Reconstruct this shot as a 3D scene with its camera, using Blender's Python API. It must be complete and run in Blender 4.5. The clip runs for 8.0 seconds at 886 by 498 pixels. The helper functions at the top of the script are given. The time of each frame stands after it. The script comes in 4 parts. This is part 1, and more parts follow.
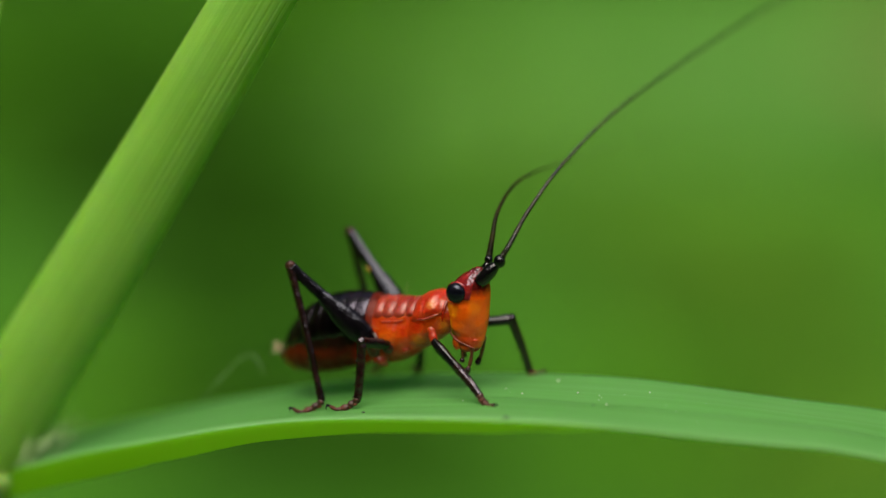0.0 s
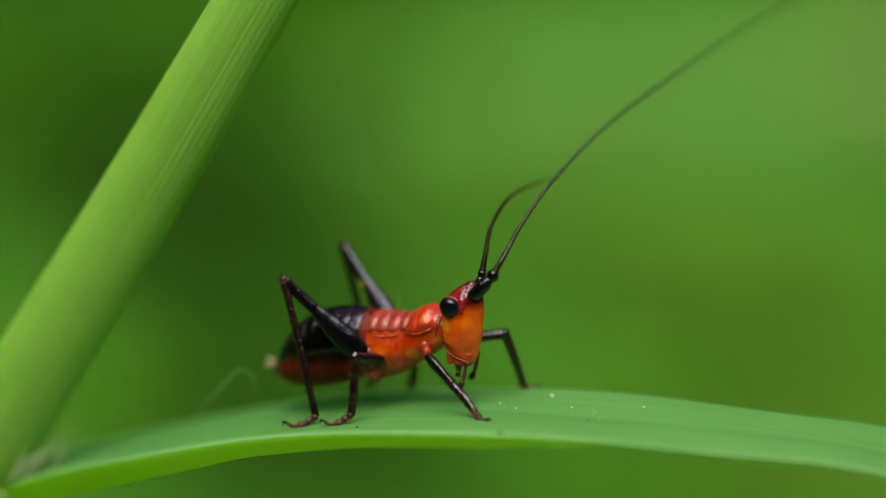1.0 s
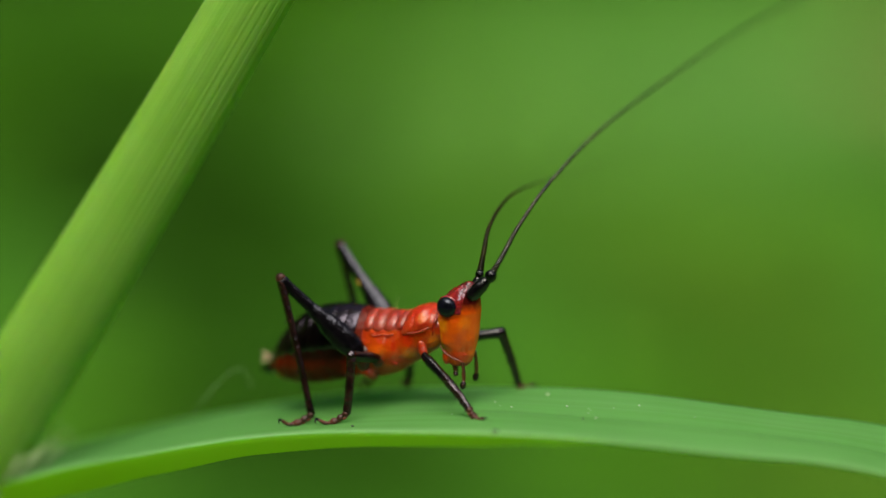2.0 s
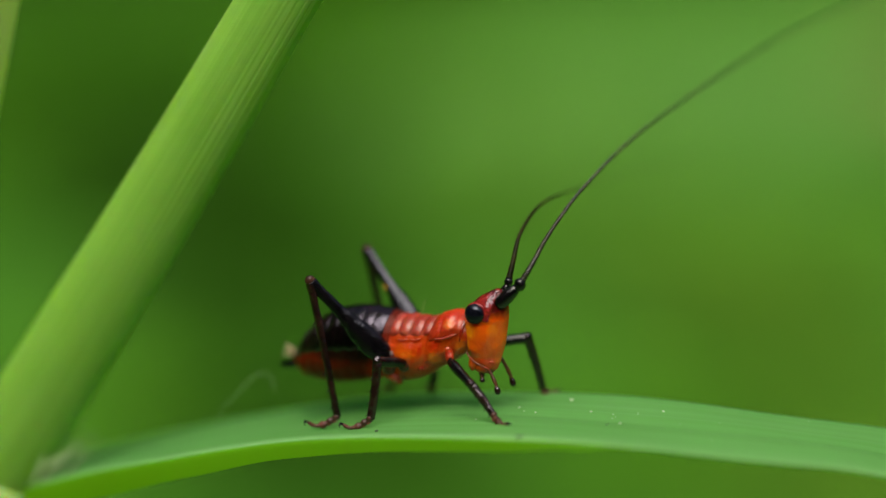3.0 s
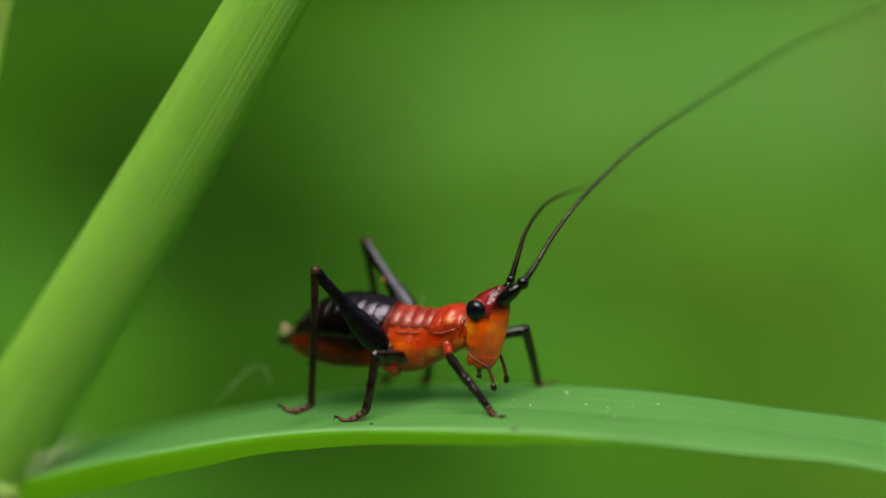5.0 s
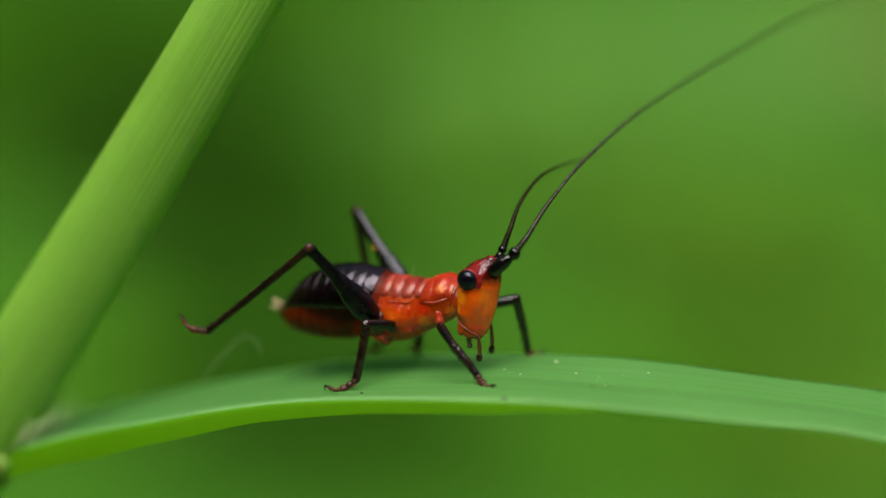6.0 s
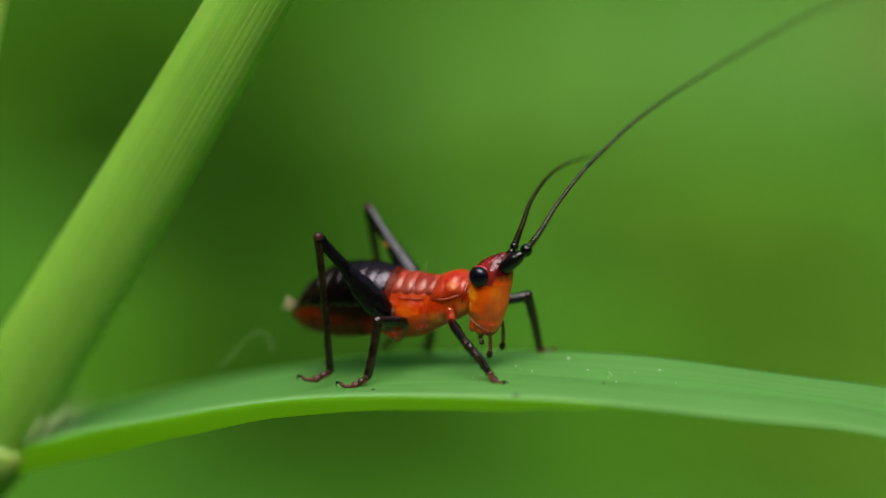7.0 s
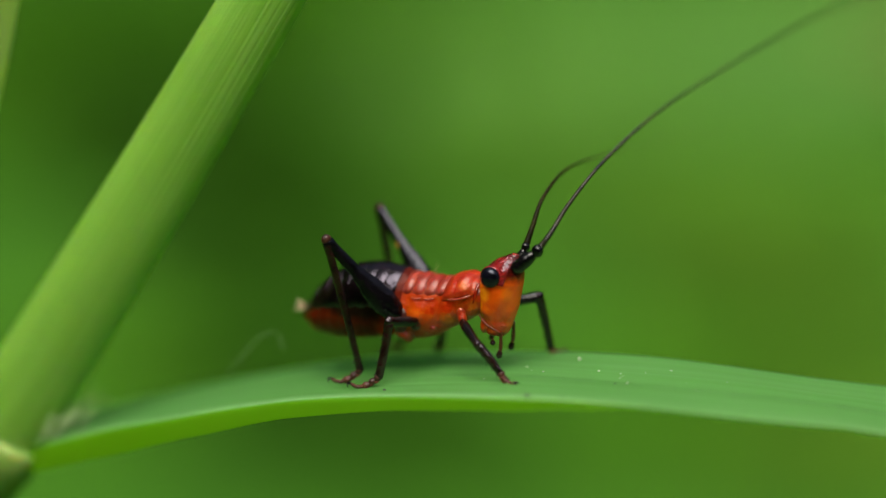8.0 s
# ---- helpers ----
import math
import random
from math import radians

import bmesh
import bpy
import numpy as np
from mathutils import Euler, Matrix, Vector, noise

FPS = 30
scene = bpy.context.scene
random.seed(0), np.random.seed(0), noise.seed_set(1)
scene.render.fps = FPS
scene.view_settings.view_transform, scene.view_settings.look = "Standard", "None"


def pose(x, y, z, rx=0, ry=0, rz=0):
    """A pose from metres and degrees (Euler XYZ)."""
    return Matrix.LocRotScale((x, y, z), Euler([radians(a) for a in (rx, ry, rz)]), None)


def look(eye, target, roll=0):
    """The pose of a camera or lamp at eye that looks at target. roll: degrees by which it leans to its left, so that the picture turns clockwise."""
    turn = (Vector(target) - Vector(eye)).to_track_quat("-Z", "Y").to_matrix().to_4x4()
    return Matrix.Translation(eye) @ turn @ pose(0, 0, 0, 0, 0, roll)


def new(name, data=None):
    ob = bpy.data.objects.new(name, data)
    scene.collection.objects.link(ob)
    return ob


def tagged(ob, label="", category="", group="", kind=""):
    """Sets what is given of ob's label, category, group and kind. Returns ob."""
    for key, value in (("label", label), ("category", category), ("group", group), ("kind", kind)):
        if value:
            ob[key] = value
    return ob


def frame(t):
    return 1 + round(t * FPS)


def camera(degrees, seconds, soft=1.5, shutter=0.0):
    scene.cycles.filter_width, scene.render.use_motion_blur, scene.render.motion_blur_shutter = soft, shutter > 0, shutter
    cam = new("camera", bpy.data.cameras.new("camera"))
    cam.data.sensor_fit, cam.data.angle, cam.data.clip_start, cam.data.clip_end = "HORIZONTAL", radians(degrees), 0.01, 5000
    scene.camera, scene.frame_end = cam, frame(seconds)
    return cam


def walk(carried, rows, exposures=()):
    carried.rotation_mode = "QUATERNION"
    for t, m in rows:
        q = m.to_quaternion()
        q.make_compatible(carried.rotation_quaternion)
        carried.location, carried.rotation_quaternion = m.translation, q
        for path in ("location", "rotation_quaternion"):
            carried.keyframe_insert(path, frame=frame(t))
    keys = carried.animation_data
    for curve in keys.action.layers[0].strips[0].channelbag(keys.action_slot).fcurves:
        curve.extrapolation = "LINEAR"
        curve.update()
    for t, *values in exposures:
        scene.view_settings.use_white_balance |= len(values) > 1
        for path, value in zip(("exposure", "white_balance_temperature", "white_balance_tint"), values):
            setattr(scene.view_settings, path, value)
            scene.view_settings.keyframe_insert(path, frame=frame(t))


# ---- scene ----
# ---- camera ----
EYE = (0.0, -0.08590, 0.42302)
cam = camera(20.0, 8.0, soft=1.5, shutter=0.5)
cam.data.dof.use_dof = True
cam.data.dof.focus_distance = 0.0889
cam.data.dof.aperture_fstop = 14.0

# seconds, turn to the left and tilt up in degrees
SWAY = [(0.0, 0.000, 0.000), (0.034, -0.020, -0.005), (0.1, -0.547, -0.142), (0.2, -0.280, -0.232), (0.3, 0.227, -0.026), (0.4, 0.320, -0.077),
        (0.5, 0.280, -0.206), (0.6, 0.147, -0.322), (0.7, 0.093, -0.425), (0.8, -0.013, -0.283), (0.9, -0.107, 0.077),
        (1.0, -0.147, 0.335), (1.1, -0.053, 0.271), (1.2, 0.000, -0.168), (1.3, -0.120, -0.283), (1.4, -0.293, -0.077),
        (1.5, -0.427, 0.219), (1.6, -0.414, 0.329), (1.7, -0.400, 0.271)]
SWAY += [(2.8, 0.293, 0.477), (3.0, 0.320, 0.425), (3.2, 0.347, 0.335), (3.5, 0.387, 0.348), (3.8, 0.374, 0.380),
         (4.0, 0.360, 0.412), (4.2, 0.320, 0.477), (4.5, 0.320, 0.528), (4.7, 0.267, 0.451), (5.8, 0.053, -0.322),
         (6.0, -0.040, -0.438), (6.2, -0.093, -0.451), (6.5, -0.080, -0.477), (6.8, 0.080, -0.477), (7.0, 0.240, -0.515),
         (7.2, 0.347, -0.515), (7.5, 0.440, -0.503), (7.7, 0.454, -0.490), (8.0, 0.507, -0.503)]
walk(cam, [(t, pose(*EYE, 75.0 + tilt, 0, turn)) for t, turn, tilt in SWAY])

# ---- light ----
SUN_UP, SUN_FROM = 63.0, 186.0   # height and compass side of the hazy sun, degrees
world = bpy.data.worlds.new("world")
scene.world = world
world.use_nodes = True
wn = world.node_tree.nodes
sky = wn.new("ShaderNodeTexSky")
sky.sky_type, sky.sun_disc = "NISHITA", False
sky.sun_elevation, sky.sun_rotation = radians(SUN_UP), radians(SUN_FROM)
sky.air_density, sky.dust_density, sky.ozone_density = 0.7, 6.0, 0.5
wn["Background"].inputs["Strength"].default_value = 0.075
world.node_tree.links.new(sky.outputs[0], wn["Background"].inputs["Color"])

sun = new("sun", bpy.data.lights.new("sun", "SUN"))
sun.data.energy, sun.data.angle, sun.data.color = 2.3, radians(52), (1.0, 0.98, 0.94)
sun_way = Vector((math.sin(radians(SUN_FROM)) * math.cos(radians(SUN_UP)), math.cos(radians(SUN_FROM)) * math.cos(radians(SUN_UP)), math.sin(radians(SUN_UP))))
sun.matrix_world = look(sun_way * 3, (0, 0, 0))
scene.view_settings.exposure = 1.0
scene.view_settings.use_white_balance = True
scene.view_settings.white_balance_temperature, scene.view_settings.white_balance_tint = 6900, 6

# ---- small tools ----
MM = 0.001
LIFT = Vector((0, 0, 400.0))     # the subject hangs 0.4 m above the ground; all sizes below are in millimetres


def mm(x, y, z):
    return (Vector((x, y, z)) + LIFT) * MM


def part(name, bm, material, parent=None, label=""):
    """Links a bmesh, drawn in millimetres, as one mesh object under its thing."""
    bmesh.ops.recalc_face_normals(bm, faces=bm.faces[:])
    for v in bm.verts:
        v.co *= MM
    for f in bm.faces:
        f.smooth = True
    me = bpy.data.meshes.new(name)
    bm.to_mesh(me)
    bm.free()
    me.materials.append(material)
    ob = new(name, me)
    ob.parent = parent
    return tagged(ob, label)


def spline(points, n):
    """n points along a smooth curve through the given ones."""
    p = [Vector(q) for q in points]
    p = [2 * p[0] - p[1]] + p + [2 * p[-1] - p[-2]]
    out = []
    for k in range(n):
        f = k / (n - 1) * (len(p) - 3)
        i = min(int(f), len(p) - 4)
        u = f - i
        a, b, c, d = p[i:i + 4]
        out.append(0.5 * (2 * b + (c - a) * u + (2 * a - 5 * b + 4 * c - d) * u * u + (3 * b - a - 3 * c + d) * u ** 3))
    return out


def blend(table, x):
    """Smooth value at x from rows of (x, value)."""
    if x <= table[0][0]:
        return table[0][1]
    for (a, va), (b, vb) in zip(table, table[1:]):
        if x <= b:
            u = (x - a) / (b - a)
            return va + (vb - va) * u * u * (3 - 2 * u)
    return table[-1][1]


def linear(table, x):
    return float(np.interp(x, [r[0] for r in table], [r[1] for r in table]))


def loft(bm, rings, caps=True, closed=True):
    """Skins rings of equally many points; gives each face its place along and across as uv."""
    uv = bm.loops.layers.uv.verify()
    rows = [[bm.verts.new(p) for p in ring] for ring in rings]
    n = len(rows[0])
    for i in range(len(rows) - 1):
        for j in range(n if closed else n - 1):
            k = (j + 1) % n
            f = bm.faces.new((rows[i][j], rows[i][k], rows[i + 1][k], rows[i + 1][j]))
            for loop, (a, b) in zip(f.loops, ((j, i), (j + 1, i), (j + 1, i + 1), (j, i + 1))):
                loop[uv].uv = (a / n, b / (len(rows) - 1))
    if caps:
        for row in (rows[0][::-1], rows[-1]):
            bm.faces.new(row)
    return rows


def tube(bm, points, radii, n=10, flat=1.0):
    """A round tube along points, its radius blended from rows of (0..1, radius)."""
    rings = []
    side = None
    for i, p in enumerate(points):
        t = (points[min(i + 1, len(points) - 1)] - points[max(i - 1, 0)]).normalized()
        if side is None:
            side = t.cross(Vector((0, 0, 1)) if abs(t.z) < 0.9 else Vector((0, 1, 0))).normalized()
        side = (side - t * side.dot(t)).normalized()
        up = side.cross(t)
        r = linear(radii, i / (len(points) - 1))
        rings.append([p + r * (math.cos(a) * side * flat + math.sin(a) * up) for a in (2 * math.pi * k / n for k in range(n))])
    return loft(bm, rings)


def ball(bm, centre, size, n=16, m=10):
    """An egg-shaped ball with three half-sizes."""
    c, s = Vector(centre), Vector(size)
    rings = []
    for i in range(1, m):
        a = math.pi * i / m
        rings.append([c + Vector((s.x * math.sin(a) * math.cos(b), s.y * math.sin(a) * math.sin(b), -s.z * math.cos(a)))
                      for b in (2 * math.pi * k / n for k in range(n))])
    loft(bm, rings)


def aim(p, q, up=(0, 0, 1)):
    """A pose at p (millimetres) whose x axis points to q and whose z axis leans to up."""
    p, q, up = Vector(p), Vector(q), Vector(up)
    x = (q - p).normalized()
    y = up.cross(x).normalized()
    z = x.cross(y)
    m = Matrix((x, y, z)).transposed().to_4x4()
    m.translation = p * MM
    return m


# ---- materials ----
def nodes_of(name):
    mat = bpy.data.materials.new(name)
    mat.use_nodes = True
    return mat, mat.node_tree.nodes, mat.node_tree.links, mat.node_tree.nodes["Principled BSDF"]


def noise_at(nodes, links, scale, detail=3.0, rough=0.55, space="Object", stretch=(1, 1, 1)):
    co = nodes.new("ShaderNodeTexCoord")
    mp = nodes.new("ShaderNodeMapping")
    mp.inputs["Scale"].default_value = stretch
    tex = nodes.new("ShaderNodeTexNoise")
    tex.inputs["Scale"].default_value, tex.inputs["Detail"].default_value, tex.inputs["Roughness"].default_value = scale, detail, rough
    links.new(co.outputs[space], mp.inputs[0])
    links.new(mp.outputs[0], tex.inputs["Vector"])
    return tex.outputs["Fac"]


def ramp_of(nodes, links, fac, stops):
    r = nodes.new("ShaderNodeValToRGB")
    while len(r.color_ramp.elements) < len(stops):
        r.color_ramp.elements.new(0.5)
    for e, (at, c) in zip(r.color_ramp.elements, stops):
        e.position, e.color = at, (*c, 1)
    links.new(fac, r.inputs[0])
    return r.outputs[0]


def bump_on(nodes, links, shader, height, strength, distance):
    b = nodes.new("ShaderNodeBump")
    b.inputs["Strength"].default_value, b.inputs["Distance"].default_value = strength, distance
    links.new(height, b.inputs["Height"])
    links.new(b.outputs[0], shader.inputs["Normal"])
    return b


def chitin(name, dark, light, scale=1800, rough=0.3, coat=0.0, sss=0.0, grain=0.5, lumps=0.0, cap=None, spec=0.5, patches=(), sheen=(1, 1, 1)):
    """Shell of an insect: two tones, fine grain, wet gloss, light let through where it is thin, and patches of other
    colour, each given by its middle and half-sizes in millimetres and its colour."""
    mat, nodes, links, b = nodes_of(name)
    mix = ramp_of(nodes, links, noise_at(nodes, links, scale), [(0.35, dark), (0.68, light)])
    for (cx, cy, cz), (sx, sy, sz), colour in patches:
        # the same patch on both flanks, with an uneven border
        co, sep, side, off, size, far = (nodes.new("ShaderNodeTexCoord"), nodes.new("ShaderNodeSeparateXYZ"), nodes.new("ShaderNodeMath"),
                                         nodes.new("ShaderNodeCombineXYZ"), nodes.new("ShaderNodeVectorMath"), nodes.new("ShaderNodeVectorMath"))
        links.new(co.outputs["Object"], sep.inputs[0])
        side.operation = "ABSOLUTE"
        links.new(sep.outputs[1], side.inputs[0])
        links.new(sep.outputs[0], off.inputs[0])
        links.new(side.outputs[0], off.inputs[1])
        links.new(sep.outputs[2], off.inputs[2])
        size.operation = "MULTIPLY_ADD"
        links.new(off.outputs[0], size.inputs[0])
        size.inputs[1].default_value = (1000 / sx, 1000 / sy, 1000 / sz)
        size.inputs[2].default_value = (-cx / sx, -cy / sy, -cz / sz)
        far.operation = "LENGTH"
        links.new(size.outputs[0], far.inputs[0])
        rag, fade, two = nodes.new("ShaderNodeMath"), nodes.new("ShaderNodeMapRange"), nodes.new("ShaderNodeMix")
        rag.operation = "MULTIPLY_ADD"
        links.new(noise_at(nodes, links, 1900), rag.inputs[0])
        rag.inputs[1].default_value = 0.7
        links.new(far.outputs["Value"], rag.inputs[2])
        links.new(rag.outputs[0], fade.inputs[0])
        fade.interpolation_type = "SMOOTHSTEP"
        fade.inputs["From Min"].default_value, fade.inputs["From Max"].default_value = 0.75, 1.5
        fade.inputs["To Min"].default_value, fade.inputs["To Max"].default_value = 1.0, 0.0
        two.data_type = "RGBA"
        links.new(fade.outputs[0], two.inputs[0])
        links.new(mix, two.inputs[6])
        two.inputs[7].default_value = (*colour, 1)
        mix = two.outputs[2]
    if cap:
        # pigment of the crown, with a ragged border
        co, sep, fade, two = nodes.new("ShaderNodeTexCoord"), nodes.new("ShaderNodeSeparateXYZ"), nodes.new("ShaderNodeMapRange"), nodes.new("ShaderNodeMix")
        links.new(co.outputs["Object"], sep.inputs[0])
        rag = nodes.new("ShaderNodeMath")
        rag.operation = "MULTIPLY_ADD"
        links.new(noise_at(nodes, links, 1600), rag.inputs[0])
        rag.inputs[1].default_value = 0.0008
        links.new(sep.outputs[2], rag.inputs[2])
        links.new(rag.outputs[0], fade.inputs[0])
        fade.inputs["From Min"].default_value, fade.inputs["From Max"].default_value = (cap[0] + 0.4) * MM, (cap[1] + 0.4) * MM
        two.data_type = "RGBA"
        links.new(fade.outputs[0], two.inputs[0])
        links.new(mix, two.inputs[6])
        two.inputs[7].default_value = (*cap[2], 1)
        mix = two.outputs[2]
    links.new(mix, b.inputs["Base Color"])
    b.inputs["Roughness"].default_value = rough
    b.inputs["Specular IOR Level"].default_value = spec
    b.inputs["Specular Tint"].default_value = (*sheen, 1)
    b.inputs["Coat Weight"].default_value, b.inputs["Coat Roughness"].default_value = coat, 0.12
    if sss:
        b.inputs["Subsurface Weight"].default_value = sss
        b.inputs["Subsurface Radius"].default_value = (1.0, 0.25, 0.06)
        b.inputs["Subsurface Scale"].default_value = 0.0016
    fine = bump_on(nodes, links, b, noise_at(nodes, links, scale * 4, 2.0), grain, 0.00004)
    if lumps:
        wide = nodes.new("ShaderNodeBump")
        wide.inputs["Strength"].default_value, wide.inputs["Distance"].default_value = 1.0, lumps * MM
        links.new(noise_at(nodes, links, 2600, 2.5), wide.inputs["Height"])
        links.new(wide.outputs[0], fine.inputs["Normal"])
    return mat


def leaf_material(name, dark, light, through_colour, veins=21.0, gloss=0.4, passing=0.5, relief=0.000014, lines=0.2, margin=None, pith=0.0):
    """Grass blade: long veins, soft blotches, sheen, and daylight that passes through."""
    mat, nodes, links, b = nodes_of(name)
    uv = nodes.new("ShaderNodeUVMap")
    sep = nodes.new("ShaderNodeSeparateXYZ")
    links.new(uv.outputs[0], sep.inputs[0])
    wob = noise_at(nodes, links, 120, 2.0)
    add = nodes.new("ShaderNodeMath")
    add.operation = "MULTIPLY_ADD"
    links.new(wob, add.inputs[0])
    add.inputs[1].default_value = 0.004
    links.new(sep.outputs[0], add.inputs[2])
    mul = nodes.new("ShaderNodeMath")
    mul.operation = "MULTIPLY"
    links.new(add.outputs[0], mul.inputs[0])
    mul.inputs[1].default_value = veins * 2 * math.pi
    sine = nodes.new("ShaderNodeMath")
    sine.operation = "SINE"
    links.new(mul.outputs[0], sine.inputs[0])
    line = nodes.new("ShaderNodeMapRange")
    links.new(sine.outputs[0], line.inputs[0])
    line.inputs["From Min"].default_value, line.inputs["From Max"].default_value = -1.0, 1.0
    blotch = noise_at(nodes, links, 260, 4.0, 0.6)
    strand = noise_at(nodes, links, 1.0, 3.0, 0.6, "UV", (64, 3.2, 1))
    mixed = nodes.new("ShaderNodeMath")
    mixed.operation = "MULTIPLY_ADD"
    links.new(line.outputs[0], mixed.inputs[0])
    mixed.inputs[1].default_value = lines
    half = nodes.new("ShaderNodeMath")
    half.operation = "ADD"
    soft = nodes.new("ShaderNodeMath")
    soft.operation = "MULTIPLY"
    links.new(blotch, soft.inputs[0])
    soft.inputs[1].default_value = 0.6
    links.new(soft.outputs[0], half.inputs[0])
    firm = nodes.new("ShaderNodeMath")
    firm.operation = "MULTIPLY"
    links.new(strand, firm.inputs[0])
    firm.inputs[1].default_value = 1.4
    links.new(firm.outputs[0], half.inputs[1])
    scaled = nodes.new("ShaderNodeMath")
    scaled.operation = "MULTIPLY"
    links.new(half.outputs[0], scaled.inputs[0])
    scaled.inputs[1].default_value = 0.42
    links.new(scaled.outputs[0], mixed.inputs[2])
    colour = ramp_of(nodes, links, mixed.outputs[0], [(0.3, dark), (0.72, light)])
    b.inputs["Roughness"].default_value = gloss
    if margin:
        # daylight through the folded margin is put into its colour; less waxy sheen than the upper face
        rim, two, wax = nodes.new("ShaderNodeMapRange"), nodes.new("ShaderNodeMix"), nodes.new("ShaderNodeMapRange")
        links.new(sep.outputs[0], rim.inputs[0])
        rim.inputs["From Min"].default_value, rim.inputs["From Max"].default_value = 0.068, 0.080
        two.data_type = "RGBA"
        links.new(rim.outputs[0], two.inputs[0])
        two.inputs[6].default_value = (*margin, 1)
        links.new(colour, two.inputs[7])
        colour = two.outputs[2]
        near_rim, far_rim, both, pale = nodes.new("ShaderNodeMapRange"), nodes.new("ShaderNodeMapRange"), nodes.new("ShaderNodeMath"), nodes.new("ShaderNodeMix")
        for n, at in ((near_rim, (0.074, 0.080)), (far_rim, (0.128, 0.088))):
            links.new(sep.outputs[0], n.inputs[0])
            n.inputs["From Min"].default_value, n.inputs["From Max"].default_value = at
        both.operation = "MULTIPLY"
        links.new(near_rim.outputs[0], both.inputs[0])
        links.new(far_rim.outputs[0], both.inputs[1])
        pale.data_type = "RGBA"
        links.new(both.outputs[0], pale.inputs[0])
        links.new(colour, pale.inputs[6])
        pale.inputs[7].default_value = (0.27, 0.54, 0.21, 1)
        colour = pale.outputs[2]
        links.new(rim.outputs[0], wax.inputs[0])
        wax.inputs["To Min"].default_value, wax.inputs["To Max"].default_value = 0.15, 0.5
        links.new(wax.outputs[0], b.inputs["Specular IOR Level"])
    links.new(colour, b.inputs["Base Color"])
    if pith:
        # thick juicy tissue: daylight spreads inside it
        b.inputs["Subsurface Weight"].default_value = pith
        b.inputs["Subsurface Radius"].default_value = (0.7, 1.0, 0.2)
        b.inputs["Subsurface Scale"].default_value = 0.0022
    tall = nodes.new("ShaderNodeMath")
    tall.operation = "ADD"
    links.new(line.outputs[0], tall.inputs[0])
    links.new(strand, tall.inputs[1])
    bmp = bump_on(nodes, links, b, tall.outputs[0], 0.6, relief)
    tr = nodes.new("ShaderNodeBsdfTranslucent")
    tr.inputs[0].default_value = (*through_colour, 1)
    links.new(bmp.outputs[0], tr.inputs["Normal"])
    ms = nodes.new("ShaderNodeMixShader")
    ms.inputs[0].default_value = passing
    links.new(b.outputs[0], ms.inputs[1])
    links.new(tr.outputs[0], ms.inputs[2])
    links.new(ms.outputs[0], nodes["Material Output"].inputs[0])
    return mat


def plain_leaf(name, dark, light, passing=0.25, scale=14.0):
    """Foliage far behind the subject."""
    mat, nodes, links, b = nodes_of(name)
    col = ramp_of(nodes, links, noise_at(nodes, links, scale, 4.0, 0.6), [(0.3, dark), (0.7, light)])
    links.new(col, b.inputs["Base Color"])
    b.inputs["Roughness"].default_value = 0.8
    b.inputs["Specular IOR Level"].default_value = 0.15
    tr = nodes.new("ShaderNodeBsdfTranslucent")
    links.new(col, tr.inputs[0])
    ms = nodes.new("ShaderNodeMixShader")
    ms.inputs[0].default_value = passing
    links.new(b.outputs[0], ms.inputs[1])
    links.new(tr.outputs[0], ms.inputs[2])
    links.new(ms.outputs[0], nodes["Material Output"].inputs[0])
    return mat


BLACK = chitin("black_chitin", (0.0012, 0.001, 0.0016), (0.004, 0.003, 0.004), 2600, 0.13, 0.0, 0.0, 0.35, 0.03, spec=0.42)
# sheen: the bluish sky reflection is put into the tint of the highlights
THIGH = chitin("thigh_black", (0.0012, 0.001, 0.0016), (0.004, 0.003, 0.004), 2600, 0.15, 0.0, 0.0, 0.4, 0.03, spec=0.3, sheen=(0.80, 0.82, 1.0))
SHIN = chitin("shin_black", (0.003, 0.001, 0.001), (0.014, 0.005, 0.004), 2200, 0.2, 0.0, 0.0, 0.6, 0.10, spec=0.5, sheen=(0.94, 0.86, 1.0))
ABDOMEN_BLACK = chitin("abdomen_black", (0.001, 0.0006, 0.0008), (0.005, 0.001, 0.002), 1200, 0.19, 0.0, 0.0, 0.3, 0.03, spec=0.52, sheen=(0.86, 0.78, 1.0))
ORANGE = chitin("orange_chitin", (0.33, 0.014, 0.001), (0.45, 0.052, 0.002), 1300, 0.28, 0.25, 0.6, 0.3, 0.08, spec=0.4,
                patches=[((1.30, 0.80, 2.50), (0.30, 0.5, 0.30), (0.60, 0.12, 0.004)), ((2.20, 0.55, 3.05), (0.22, 0.4, 0.36), (0.60, 0.12, 0.004)), ((0.15, 0.95, 2.55), (0.45, 0.4, 0.22), (0.54, 0.085, 0.003)),
                         # the two low red patches paint in translucent glow against the blade's green bounce
                         ((-0.1, 0.70, 1.40), (1.1, 0.9, 0.55), (0.42, 0.012, 0.001)), ((0.95, 0.70, 2.0), (0.55, 0.7, 0.35), (0.46, 0.022, 0.001)), ((0.75, 0.85, 2.75), (0.12, 0.4, 0.25), (0.34, 0.015, 0.001))])
RED = chitin("red_chitin", (0.20, 0.005, 0.002), (0.36, 0.020, 0.005), 1300, 0.2, 0.5, 0.6, 0.3, 0.12)
DARK_RED = chitin("dark_red_chitin", (0.012, 0.001, 0.0006), (0.06, 0.004, 0.0015), 1300, 0.3, 0.1, 0.0, 0.3, 0.08)
